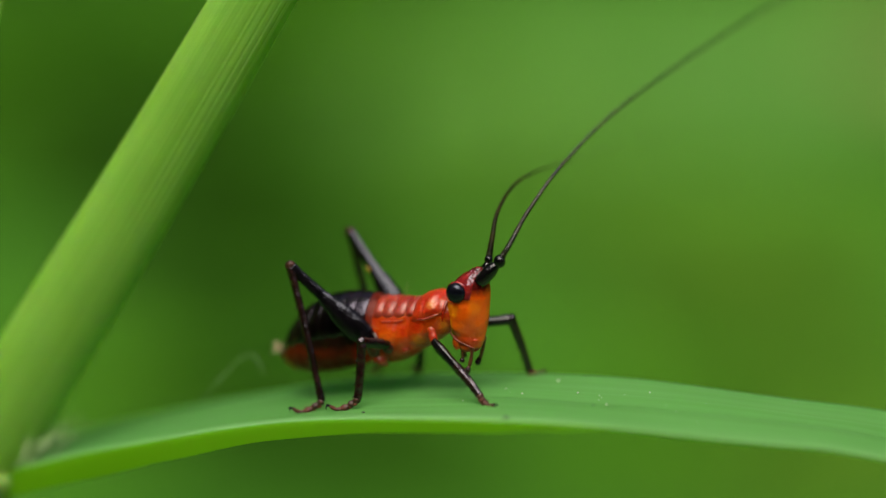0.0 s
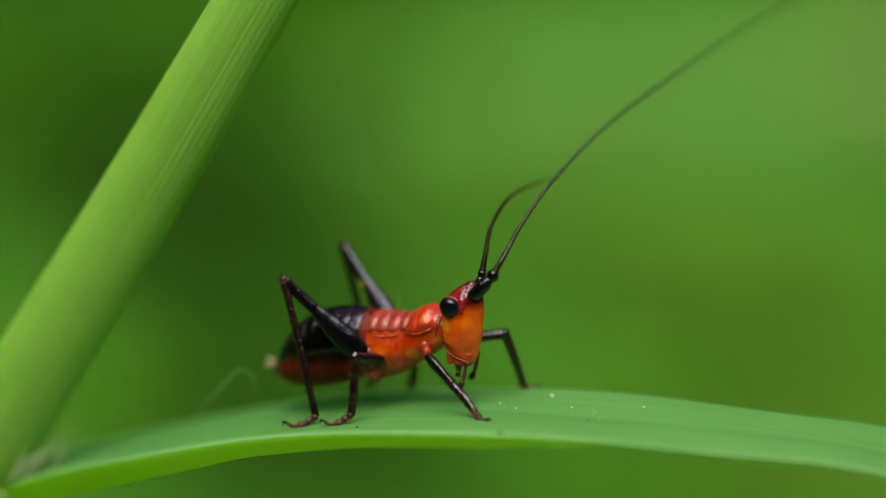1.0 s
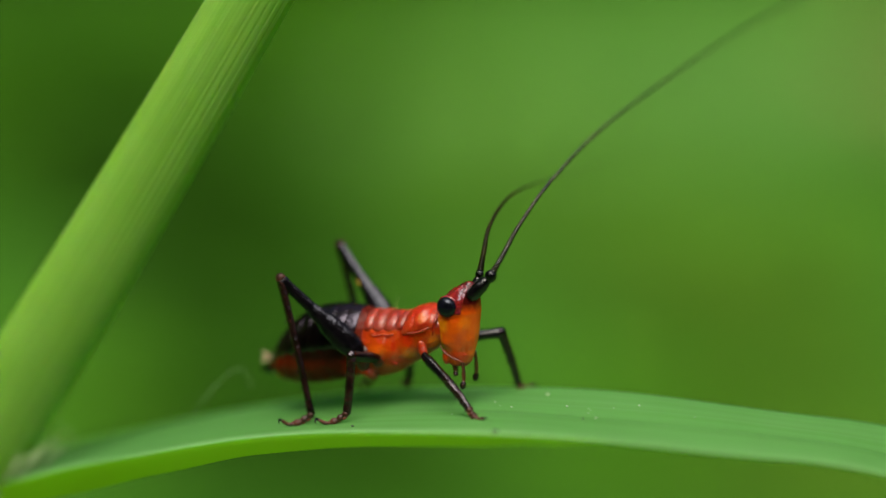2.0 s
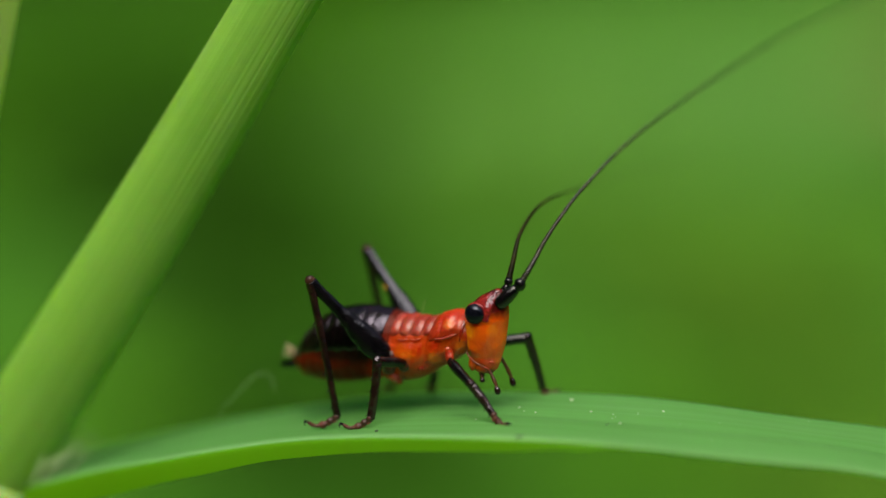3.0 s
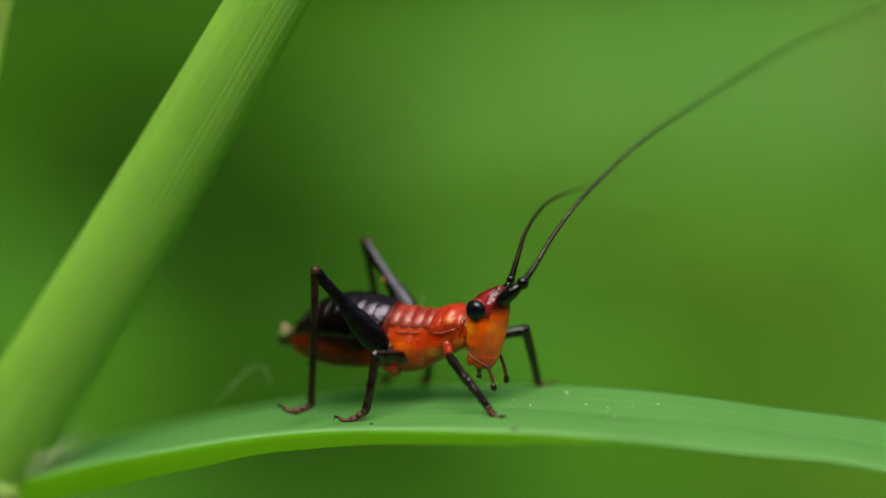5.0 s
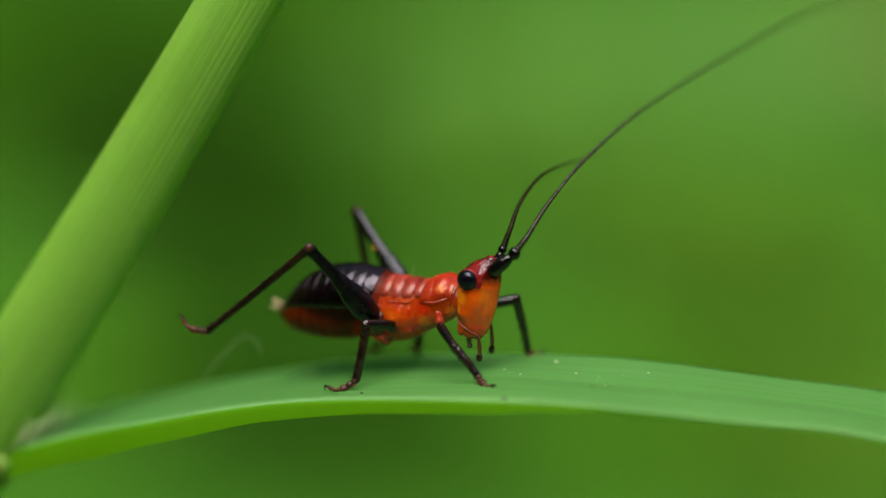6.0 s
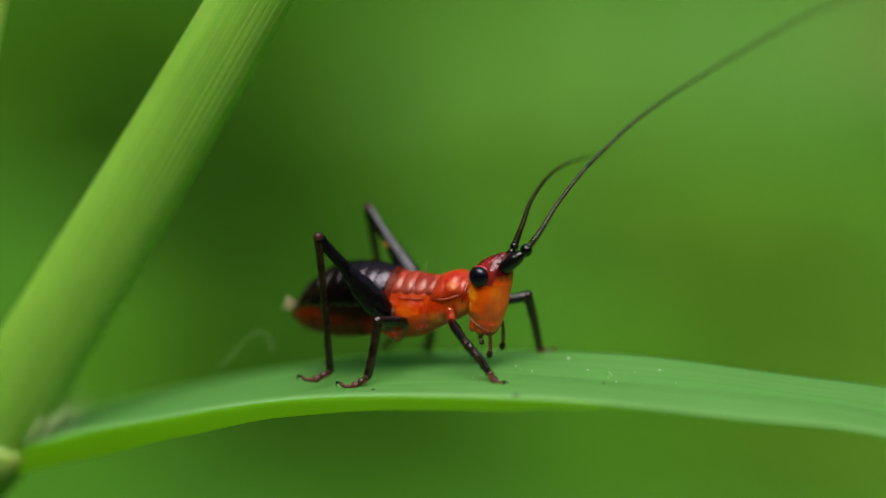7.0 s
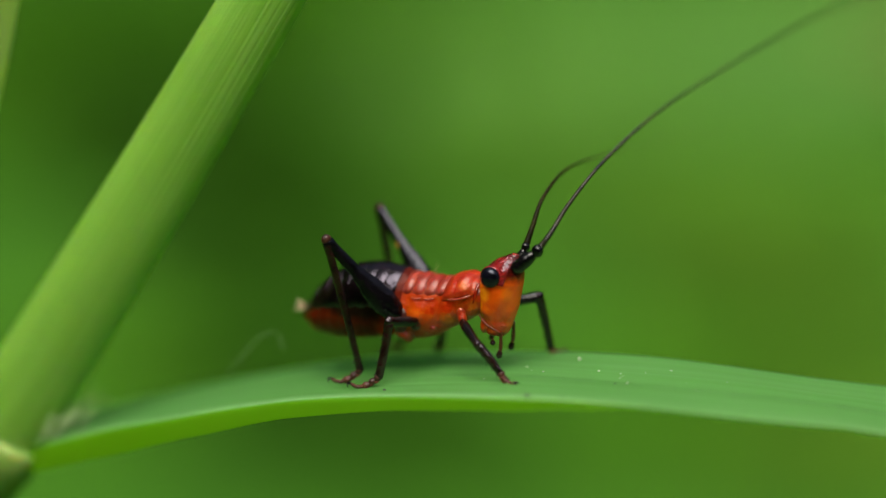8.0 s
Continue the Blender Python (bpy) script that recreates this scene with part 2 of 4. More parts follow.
PINK = chitin("pinkish_chitin", (0.21, 0.012, 0.006), (0.34, 0.044, 0.024), 1100, 0.38, 0.05, 0.6, 0.5, 0.05, spec=0.55)
SHIELD = chitin("shield_red", (0.28, 0.010, 0.003), (0.42, 0.038, 0.006), 1400, 0.36, 0.1, 0.6, 0.4, 0.08, spec=0.45,
                patches=[((1.76, 0.55, 3.82), (0.26, 0.35, 0.24), (0.60, 0.17, 0.03))])
BELLY = chitin("belly_red", (0.05, 0.003, 0.0005), (0.145, 0.010, 0.001), 700, 0.45, 0.0, 0.5, 0.4, 0.06, spec=0.12,
               patches=[((-2.6, 1.1, 2.25), (2.3, 0.7, 0.50), (0.010, 0.0015, 0.0008)), ((-0.7, 0.8, 1.5), (0.7, 1.2, 0.9), (0.42, 0.012, 0.001)), ((-4.2, 0.3, 0.95), (0.5, 0.6, 0.22), (0.3, 0.10, 0.004))])
FACE = chitin("face_orange", (0.50, 0.050, 0.002), (0.62, 0.10, 0.003), 1000, 0.24, 0.3, 0.35, 0.3, 0.07, (4.25, 4.62, (0.07, 0.003, 0.003)),
              patches=[((2.55, 0.66, 3.75), (0.30, 0.4, 0.34), (0.80, 0.24, 0.006)), ((2.40, 0.55, 3.10), (0.22, 0.4, 0.36), (0.80, 0.25, 0.008)), ((3.0, 0.70, 3.45), (0.22, 0.3, 0.34), (0.62, 0.075, 0.002)),
                       ((3.35, 0.45, 3.85), (0.24, 0.4, 0.30), (0.62, 0.12, 0.004)), ((3.1, 0.4, 2.55), (0.45, 0.6, 0.30), (0.44, 0.028, 0.003))])
CROWN = chitin("crown_red", (0.035, 0.002, 0.003), (0.26, 0.012, 0.012), 2300, 0.22, 0.35, 0.1, 0.5, 0.18, sheen=(0.92, 0.84, 1.0))
BROWN = chitin("brown_chitin", (0.015, 0.005, 0.0035), (0.080, 0.019, 0.011), 2600, 0.42, 0.0, spec=0.35)
PAD = chitin("sole_pad", (0.10, 0.02, 0.01), (0.30, 0.10, 0.06), 2600, 0.5, 0.0, spec=0.25)
MARK = chitin("thigh_yellow", (0.10, 0.05, 0.004), (0.30, 0.16, 0.01), 2600, 0.4, 0.0, spec=0.3)
PALP = chitin("palp_brown", (0.018, 0.006, 0.003), (0.075, 0.022, 0.007), 1600, 0.35, spec=0.4)
PALE = chitin("pale_tip", (0.20, 0.12, 0.06), (0.48, 0.40, 0.25), 2500, 0.5)
EYE_BLACK = chitin("eye_black", (0.002, 0.002, 0.004), (0.006, 0.006, 0.012), 3000, 0.18, 0.0, 0.0, 0.1, spec=0.35, sheen=(0.75, 0.8, 1.0))
THREAD = chitin("antenna_brown", (0.004, 0.004, 0.003), (0.028, 0.026, 0.012), 1500, 0.25, spec=0.36)
THREAD_OLIVE = chitin("antenna_olive", (0.003, 0.003, 0.001), (0.022, 0.019, 0.004), 1500, 0.4, spec=0.08)

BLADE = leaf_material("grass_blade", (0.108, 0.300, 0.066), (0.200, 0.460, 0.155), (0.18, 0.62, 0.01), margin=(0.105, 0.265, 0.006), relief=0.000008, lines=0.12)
SHEATH = leaf_material("grass_sheath", (0.175, 0.38, 0.042), (0.30, 0.55, 0.105), (0.30, 0.61, 0.033), veins=60.0, gloss=0.45, passing=0.3, relief=0.00001, lines=0.04, pith=0.85)
COLLAR = chitin("collar_pale", (0.115, 0.24, 0.032), (0.22, 0.34, 0.075), 900, 0.6, sss=0.6)
SILK = chitin("silk_white", (0.14, 0.26, 0.09), (0.30, 0.42, 0.22), 900, 0.4)
HAIR = chitin("hair_pale", (0.3, 0.42, 0.18), (0.5, 0.6, 0.34), 900, 0.5)
SPECK = chitin("speck_pale", (0.4, 0.5, 0.3), (0.7, 0.75, 0.55), 900, 0.3)
SOOT = chitin("speck_dark", (0.02, 0.03, 0.015), (0.04, 0.05, 0.02), 900, 0.6)

# for the added foliage ring out of view that shapes the sky light
SCREEN_GREEN = plain_leaf("light_screen_green", (0.012, 0.045, 0.003), (0.06, 0.17, 0.015), 0.1, 7.0)
GROUND = plain_leaf("ground_green", (0.0174, 0.0851, 0.0030), (0.0435, 0.1406, 0.0089), 0.0, 3.0)
# the meadow's light and dark patches are put into these leaf colours
LEAF_SHADE = plain_leaf("foliage_shade", (0.0135, 0.062, 0.001), (0.029, 0.110, 0.0024))
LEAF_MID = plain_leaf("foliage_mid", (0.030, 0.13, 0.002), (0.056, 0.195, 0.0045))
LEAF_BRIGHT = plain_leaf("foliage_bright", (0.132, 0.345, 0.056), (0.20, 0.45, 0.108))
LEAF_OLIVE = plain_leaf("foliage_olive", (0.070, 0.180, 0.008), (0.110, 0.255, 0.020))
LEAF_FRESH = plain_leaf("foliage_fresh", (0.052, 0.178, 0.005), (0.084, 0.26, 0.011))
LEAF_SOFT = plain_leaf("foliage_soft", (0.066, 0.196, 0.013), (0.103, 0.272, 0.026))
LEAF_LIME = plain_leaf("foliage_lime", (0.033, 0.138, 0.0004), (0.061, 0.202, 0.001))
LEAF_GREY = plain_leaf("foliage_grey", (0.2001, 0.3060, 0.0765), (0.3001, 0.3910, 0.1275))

# ---- ground and far foliage ----
def build_ground():
    bm = bmesh.new()
    n, far = 44, 400000.0
    def spread(i):
        f = 2 * i / n - 1
        return math.copysign(abs(f) ** 4, f) * far
    grid = [[bm.verts.new((spread(i), spread(j) + 1600, -15 * math.sin(i * 1.7) * math.sin(j * 1.3) if 8 < i < 36 else 0.0))
             for i in range(n + 1)] for j in range(n + 1)]
    for j in range(n):
        for i in range(n):
            bm.faces.new((grid[j][i], grid[j][i + 1], grid[j + 1][i + 1], grid[j + 1][i]))
    tagged(part("ground", bm, GROUND), "low green meadow ground, far out of focus", "ground", kind="structure")


def build_light_screen():
    """An unseen ring of uneven foliage, added to block low sky light and darken reflections; open to the sky above."""
    bm = bmesh.new()
    rings = []
    for j in range(25):
        ring = []
        for i in range(110):
            a = 2 * math.pi * i / 110
            z = -100 + 3300 * j / 24 * (1 - 0.2 * max(0.0, math.sin(a)) ** 0.7) * (1 - 0.55 * max(0.0, math.cos(a)) ** 1.2)   # lower on one side, so that the legs reflect sky there
            p = Vector((math.cos(a), math.sin(a), 0))
            r = 3400 + 700 * noise.noise(p * 3 + Vector((0, 0, z / 900))) + 260 * noise.noise(p * 13 + Vector((5, 0, z / 260))) - 0.15 * z
            ring.append(p * r + Vector((0, 0, z + (500 * noise.noise(p * 9) if j == 24 else 0))))
        rings.append(ring)
    loft(bm, rings, caps=False)
    rnd = random.Random(21)
    for _ in range(9000):
        j, i = rnd.randrange(1, 24), rnd.randrange(110)
        c = rings[j][i].lerp(rings[j][(i + 1) % 110], rnd.random()).lerp(rings[j + 1 if j < 23 else j][i], rnd.random())
        inward = Vector((-c.x, -c.y, 0)).normalized()
        along = (Vector((rnd.uniform(-1, 1), rnd.uniform(-1, 1), rnd.uniform(-0.9, 0.4))) + inward * 0.5).normalized()
        side = along.cross(inward + Vector((0, 0, 0.6))).normalized()
        le = rnd.uniform(90, 230)
        c = c + inward * rnd.uniform(20, 160)
        tip, mid = c + along * le - Vector((0, 0, le * 0.2)), c + along * le * 0.5
        a, b, d, e = bm.verts.new(c), bm.verts.new(mid - side * le * 0.2), bm.verts.new(tip), bm.verts.new(mid + side * le * 0.2)
        bm.faces.new((a, b, d))
        bm.faces.new((a, d, e))
    tagged(part("foliage_light_screen", bm, SCREEN_GREEN), "unseen ring of dark green foliage added to block low sky light", "thicket", kind="structure")


def herb(name, x, y, spread, height, count, size, material, label, seed):
    """A low leafy plant: bent leaves on thin stalks around a centre on the ground (metres)."""
    rnd = random.Random(seed)
    ob = new(name)
    ob.location = (x, y, 0)
    tagged(ob, label, "plant", "meadow plants")
    leaves, stalks = bmesh.new(), bmesh.new()
    for _ in range(count):
        a, r = rnd.uniform(0, 2 * math.pi), spread * math.sqrt(rnd.random())
        z = height * (0.25 + 0.75 * rnd.random()) * (1.05 - 0.5 * r / spread)
        root = Vector((r * math.cos(a), r * math.sin(a), z))
        turn, slope = rnd.uniform(0, 2 * math.pi), rnd.uniform(-0.3, 0.5)
        long_way = Vector((math.cos(turn), math.sin(turn), slope)).normalized()
        side = long_way.cross(Vector((0, 0, 1))).normalized()
        le = size * rnd.uniform(0.6, 1.3)
        rows = []
        for f, w in ((0, 0.06), (0.3, 0.4), (0.6, 0.42), (1.0, 0.03)):
            c = root + long_way * le * f - Vector((0, 0, le * 0.35 * f * f))
            rows.append((leaves.verts.new(c - side * le * w * 0.5), leaves.verts.new(c + Vector((0, 0, -0.06 * le * (w > 0.1)))), leaves.verts.new(c + side * le * w * 0.5)))
        for p, q in zip(rows, rows[1:]):
            leaves.faces.new((p[0], p[1], q[1], q[0]))
            leaves.faces.new((p[1], p[2], q[2], q[1]))
    for _ in range(7):
        a, r = rnd.uniform(0, 2 * math.pi), spread * 0.6 * rnd.random()
        tip = Vector((r * math.cos(a), r * math.sin(a), height * 0.8))
        tube(stalks, [Vector((tip.x * 0.2, tip.y * 0.2, -20)), Vector((tip.x * 0.6, tip.y * 0.6, height * 0.4)), tip], [(0, 3), (1, 1.5)], 6)
    tagged(part("foliage", leaves, material, ob), kind="stuff")
    tagged(part("stalk", stalks, material, ob), kind="stuff")
    return ob


def build_far_plants():
    dark, mid = "dark green leafy plant in the shaded meadow", "mid green leafy plant in the meadow"
    bright, olive = "bright green leafy plant in the meadow", "olive green leafy plant in the meadow"
    rows = [
        ("herb", -0.27, 1.85, 150, 90, 420, 45, LEAF_SHADE, dark), ("herb", -0.17, 1.60, 110, 80, 380, 40, LEAF_SHADE, dark),
        ("herb", -0.10, 1.32, 90, 50, 320, 35, LEAF_SHADE, dark), ("herb", -0.05, 1.08, 85, 45, 650, 30, LEAF_SHADE, dark), ("herb", -0.08, 1.2, 70, 45, 420, 30, LEAF_SHADE, dark),
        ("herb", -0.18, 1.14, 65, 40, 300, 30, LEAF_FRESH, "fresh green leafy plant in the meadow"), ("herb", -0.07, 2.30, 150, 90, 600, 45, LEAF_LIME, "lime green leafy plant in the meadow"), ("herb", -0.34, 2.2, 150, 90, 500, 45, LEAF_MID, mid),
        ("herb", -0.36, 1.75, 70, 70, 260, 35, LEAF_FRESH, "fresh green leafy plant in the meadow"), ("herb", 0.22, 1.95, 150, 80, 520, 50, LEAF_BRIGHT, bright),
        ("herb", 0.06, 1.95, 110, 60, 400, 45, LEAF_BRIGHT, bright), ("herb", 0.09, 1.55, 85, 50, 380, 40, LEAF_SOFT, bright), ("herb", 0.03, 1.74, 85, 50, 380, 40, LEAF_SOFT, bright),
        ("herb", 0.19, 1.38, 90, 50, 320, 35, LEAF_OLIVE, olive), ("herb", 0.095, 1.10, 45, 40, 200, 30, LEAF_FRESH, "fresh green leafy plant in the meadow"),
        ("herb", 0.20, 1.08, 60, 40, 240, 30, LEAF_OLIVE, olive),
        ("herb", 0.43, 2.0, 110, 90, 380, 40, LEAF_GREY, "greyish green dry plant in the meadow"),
    ]
    for i, r in enumerate(rows):
        herb(*r, 100 + i)


# ---- the grass plant ----
LEAF_AT = (-1.712, 0.212, -5.775)
LEAF_TURN = -20.0
LEAF_X = Vector((math.cos(radians(LEAF_TURN)), math.sin(radians(LEAF_TURN)), 0))
LEAF_Y = Vector((-LEAF_X.y, LEAF_X.x, 0))


def leaf_height(s, c):
    """Height of the blade's upper face, s along from the insect, c across."""
    q = max(min(s, 16.0), -16.0)
    far = 0.1035 + 0.1591 * q - 0.009562 * q * q - 0.000046 * q ** 3 + 0.00001 * q ** 4
    near = 0.4017 + 0.1441 * q - 0.00855 * q * q + 0.000101 * q ** 3 + 0.000004 * q ** 4
    z = far * (0.5 + c / 6.4) + near * (0.5 - c / 6.4)
    if s > 16.0:
        z -= 0.05 * (s - 16) + 0.012 * (s - 16) ** 2
    if s < -16.0:
        z += 0.55 * (s + 16)
    return z


def swing(s):
    """How far the outer part of the blade bends away from its straight line."""
    d = 0.022 * (min(max(s, 5.0), 16.0) - 5) ** 2 + 0.4 * max(0.0, s - 16)
    return Vector((0.16 * d, d, -0.33 * d))


def on_leaf(s, c, up=0.0):
    return Vector(LEAF_AT) + LEAF_X * s + LEAF_Y * c + Vector((0, 0, leaf_height(s, c) + up)) + swing(s)


def build_grass():
    plant = new("grass_plant")
    plant.location = mm(-17.5, 5.0, -400.0)
    base = Vector((-17.5, 5.0, -400.0))
    tagged(plant, "bright green grass plant with a ribbed stem and an arching blade", "grass")

    # arching blade with its near margin folded down towards the stem
    bm = bmesh.new()
    rings = []
    for i in range(181):
        s = -18.2 + 65.0 * i / 180
        half = blend([(-18.2, 1.5), (-16.0, 1.9), (-12.5, 2.5), (-8, 3.1), (0, 3.2), (20, 3.2), (34, 2.2), (46.8, 0.05)], s)
        droop = blend([(-15, 1.0), (-11, 0.98), (-7.5, 0.78), (-3.4, 0.58), (1.3, 0.46), (4.5, 0.42), (7.0, 0.26), (9.5, 0.02), (40, 0.01)], s)
        top, low = [], []
        for k in range(39):
            u = max(-1.0, -1 + 2 * (k - 6) / 32)
            c = u * half
            z = leaf_height(s, c) - 0.05 * math.exp(-(c / 0.5) ** 2) * min(half / 3.2, 1) + 0.03 * math.sin(s * 0.6 + c)
            if k < 6:
                f = (1.0, 0.985, 0.80, 0.58, 0.36, 0.17)[k]   # crowded at the rim, to keep its edge crisp
                c -= 0.42 * droop * f ** 0.7
                z -= droop * f ** 1.15
            p = Vector(LEAF_AT) + LEAF_X * s + LEAF_Y * c + Vector((0, 0, z)) + swing(s)
            thick = 0.09 + 0.12 * math.exp(-(c / 0.4) ** 2)
            top.append(p)
            low.append(p + (LEAF_Y * 0.09 - Vector((0, 0, 0.02)) if k < 6 else Vector((0, 0, -thick * (0.3 if k == 38 else 1)))))
        rings.append([p - base for p in top + low[::-1]])
    loft(bm, rings)
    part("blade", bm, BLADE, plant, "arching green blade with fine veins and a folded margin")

    # leaning ribbed sheath and stem
    bm = bmesh.new()
    line = spline([(-18.6, 4.0, -10.9), (-15.4, 3.7, -5.7), (-11.59, 3.4, 0.41), (-6.58, 3.1, 8.72), (0.2, 2.6, 20.0), (9, 3.0, 36), (21, 6, 60)], 90)
    rings = []
    for i, p in enumerate(line):
        t = (line[min(i + 1, 89)] - line[max(i - 1, 0)]).normalized()
        right = t.cross(Vector((0, -1, 0.0))).normalized() * -1
        if right.x < 0:
            right = -right
        front = right.cross(t)
        if front.y > 0:
            front = -front
        wide = linear([(0, 1.75), (0.25, 1.62), (0.5, 1.38), (0.7, 1.3), (1, 0.7)], i / 89)
        ring = []
        for k in range(200):
            a = 2 * math.pi * k / 200
            ca, sa = math.cos(a), math.sin(a)
            ridge = 0.0
            if sa > -0.1 and ca > -0.2:
                ridge = linear([(0, 0.002), (0.2, 0.005), (0.36, 0.010), (1, 0.011)], i / 89) * math.sin(ca * wide * 28.0) * min(1.0, (ca + 0.2) * 3)
            ring.append(p + right * (wide * ca) + front * (wide * 0.62 * sa + ridge) - base)
        rings.append(ring)
    loft(bm, rings)
    part("sheath", bm, SHEATH, plant, "yellow-green ribbed leaf sheath")

    bm = bmesh.new()
    tube(bm, [p - base for p in spline([(-17.5, 5, -404), (-17.0, 5, -250), (-19.5, 5.5, -100), (-20.5, 5.4, -40), (-19.4, 4.6, -14), (-18.2, 4.2, -10.2)], 60)],
         [(0, 1.9), (0.7, 1.5), (0.97, 1.35), (1, 1.2)], 20)
    part("stem", bm, SHEATH, plant)

    bm = bmesh.new()
    tube(bm, [p - base for p in spline([(-18.3, 4.2, -11.2), (-17.85, 4.0, -10.5), (-17.4, 3.8, -9.8), (-17.05, 3.7, -9.2)], 12)],
         [(0, 1.3), (0.35, 1.4), (0.7, 1.48), (1, 1.35)], 24, 0.95)
    node = part("node", bm, COLLAR, plant, "pale swollen joint of the grass")
    rnd = random.Random(5)
    for k in range(40):
        bm = bmesh.new()
        p = Vector((-15.5 + rnd.uniform(-0.6, 0.8), 3.7 + rnd.uniform(-0.9, 0.9), -9.2 + rnd.uniform(-0.3, 0.5)))
        q = Vector((rnd.uniform(0.1, 1.3), rnd.uniform(-0.6, 0.9), rnd.uniform(0.5, 1.7)))
        tube(bm, [v - base for v in spline([p, p + q * 0.5 + Vector((0, 0, 0.2)), p + q], 6)], [(0, 0.034), (1, 0.012)], 5)
        part("hair", bm, HAIR, node)

    # a second blade standing behind
    bm = bmesh.new()
    line = spline([(-20.3, 5.4, -45), (-22.2, 6.2, -25), (-20.6, 6.4, -5), (-18.19, 6.2, 4.84), (-15.6, 6.2, 16), (-11, 7, 36), (-8, 8, 48)], 80)
    rings = []
    for i, p in enumerate(line):
        wide = linear([(0, 0.8), (0.3, 1.25), (0.7, 1.3), (1, 0.1)], i / 79)
        rings.append([p + Vector((wide * u, 0.3 * abs(u) - 0.9 * wide * u + (0.12 if back else 0), 0)) - base
                      for u, back in [(-1 + k / 6, 0) for k in range(13)] + [(1 - k / 6, 1) for k in range(13)]])
    loft(bm, rings)
    part("blade", bm, SHEATH, plant, "upright yellow-green grass blade")

    # pale and dark flecks stuck to the arching blade
    rnd = random.Random(11)
    spots = [(5.45, 2.19, 0.05), (3.9, 0.9, 0.03), (4.7, 0.3, 0.03), (6.6, 0.8, 0.035), (9.0, 1.6, 0.04), (11.2, 0.9, 0.03), (2.9, -0.9, 0.03), (8.0, -0.4, 0.03)]
    spots += [(rnd.uniform(2, 14), rnd.uniform(-2, 2.8), rnd.uniform(0.010, 0.02)) for _ in range(14)]
    for s, c, r in spots:
        bm = bmesh.new()
        ball(bm, on_leaf(s, c, r * 0.4) - base, (r * 1.3, r, r * 0.8), 8, 5)
        part("fleck", bm, SPECK, plant)
    for s, c, r in ((5.18, -2.9, 0.10), (-0.33, -2.31, 0.05), (6.4, -3.0, 0.05), (7.6, -0.6, 0.035)):
        bm = bmesh.new()
        ball(bm, on_leaf(s, c, r * 0.1) - base, (r * 1.4, r, r * 0.6), 8, 5)
        part("dark_fleck", bm, SOOT, plant)
    return plant


def build_silk():
    bm = bmesh.new()
    line = spline([(-8.92, 2.97, -6.7), (-8.75, 3.05, -6.39), (-8.08, 3.25, -5.64), (-7.4, 3.32, -5.0), (-6.91, 3.2, -5.07), (-6.69, 2.95, -5.59)], 40)
    tube(bm, [p + LIFT for p in line], [(0, 0.008), (0.5, 0.0115), (1, 0.008)], 6)
    tagged(part("silk_thread", bm, SILK), "thin whitish curled silk thread standing on the blade", "thread")


# ---- the insect ----
BUG_AT = Vector((-1.727, 1.036, -5.791))
BUG_TURN = -25.0
BUG = Matrix.Translation((BUG_AT + LIFT) * MM) @ pose(0, 0, 0, 0, 0, BUG_TURN)

# along the body: x, height of the middle, half height, half width
ABDOMEN = [(-4.60, 1.24, 0.24, 0.26), (-4.42, 1.36, 0.54, 0.50), (-4.1, 1.56, 0.90, 0.76), (-3.6, 1.83, 1.18, 0.98), (-3.2, 1.98, 1.32, 1.10), (-2.6, 2.16, 1.44, 1.19),
           (-2.0, 2.32, 1.45, 1.20), (-1.4, 2.45, 1.39, 1.13), (-0.8, 2.54, 1.28, 1.02), (-0.35, 2.54, 1.16, 0.9)]
THORAX = [(-1.0, 2.44, 1.14, 0.88), (-0.5, 2.42, 1.24, 0.97), (0.06, 2.52, 1.20, 0.97), (0.5, 2.60, 1.14, 0.93), (0.88, 2.72, 1.05, 0.88), (1.12, 2.86, 0.97, 0.85),
          (1.5, 3.08, 0.94, 0.80), (1.94, 3.26, 0.82, 0.74), (2.2, 3.33, 0.66, 0.64), (2.5, 3.42, 0.5, 0.52)]


def section(table, x):
    """Middle height, half height and half width of the body at x, with soft changes."""
    out = []
    for k in (1, 2, 3):
        rows = [(r[0], r[k]) for r in table]
        out.append(sum(w * linear(rows, x + d) for d, w in ((-0.2, 0.15), (-0.1, 0.2), (0, 0.3), (0.1, 0.2), (0.2, 0.15))))
    return out


def swelling(bumps, x, a):
    """Sum of soft lobes and dents at x and angle a from the top; each is x, degrees, spread along, spread round, height."""
    s = 0.0
    for bx, ba, rx, ra, height in bumps:
        s += height * math.exp(-((x - bx) / rx) ** 2 - ((abs(math.degrees(a)) - ba) / ra) ** 2)
    return s


def body_loft(bm, table, x0, x1, steps, bumps=(), groove=0.0, pitch=0.5, n=64):
    rings = []
    for i in range(steps + 1):
        x = x0 + (x1 - x0) * i / steps
        z, h, w = section(table, x)
        g = groove * (0.5 + 0.5 * math.cos(2 * math.pi * x / pitch)) ** 3
        ring = []
        for k in range(n):
            a = -math.pi + 2 * math.pi * k / n
            r = swelling(bumps, x, a) - g
            ring.append(Vector((x, (w + r) * math.sin(a), z + (h + r) * math.cos(a))))
        rings.append(ring)
    loft(bm, rings)


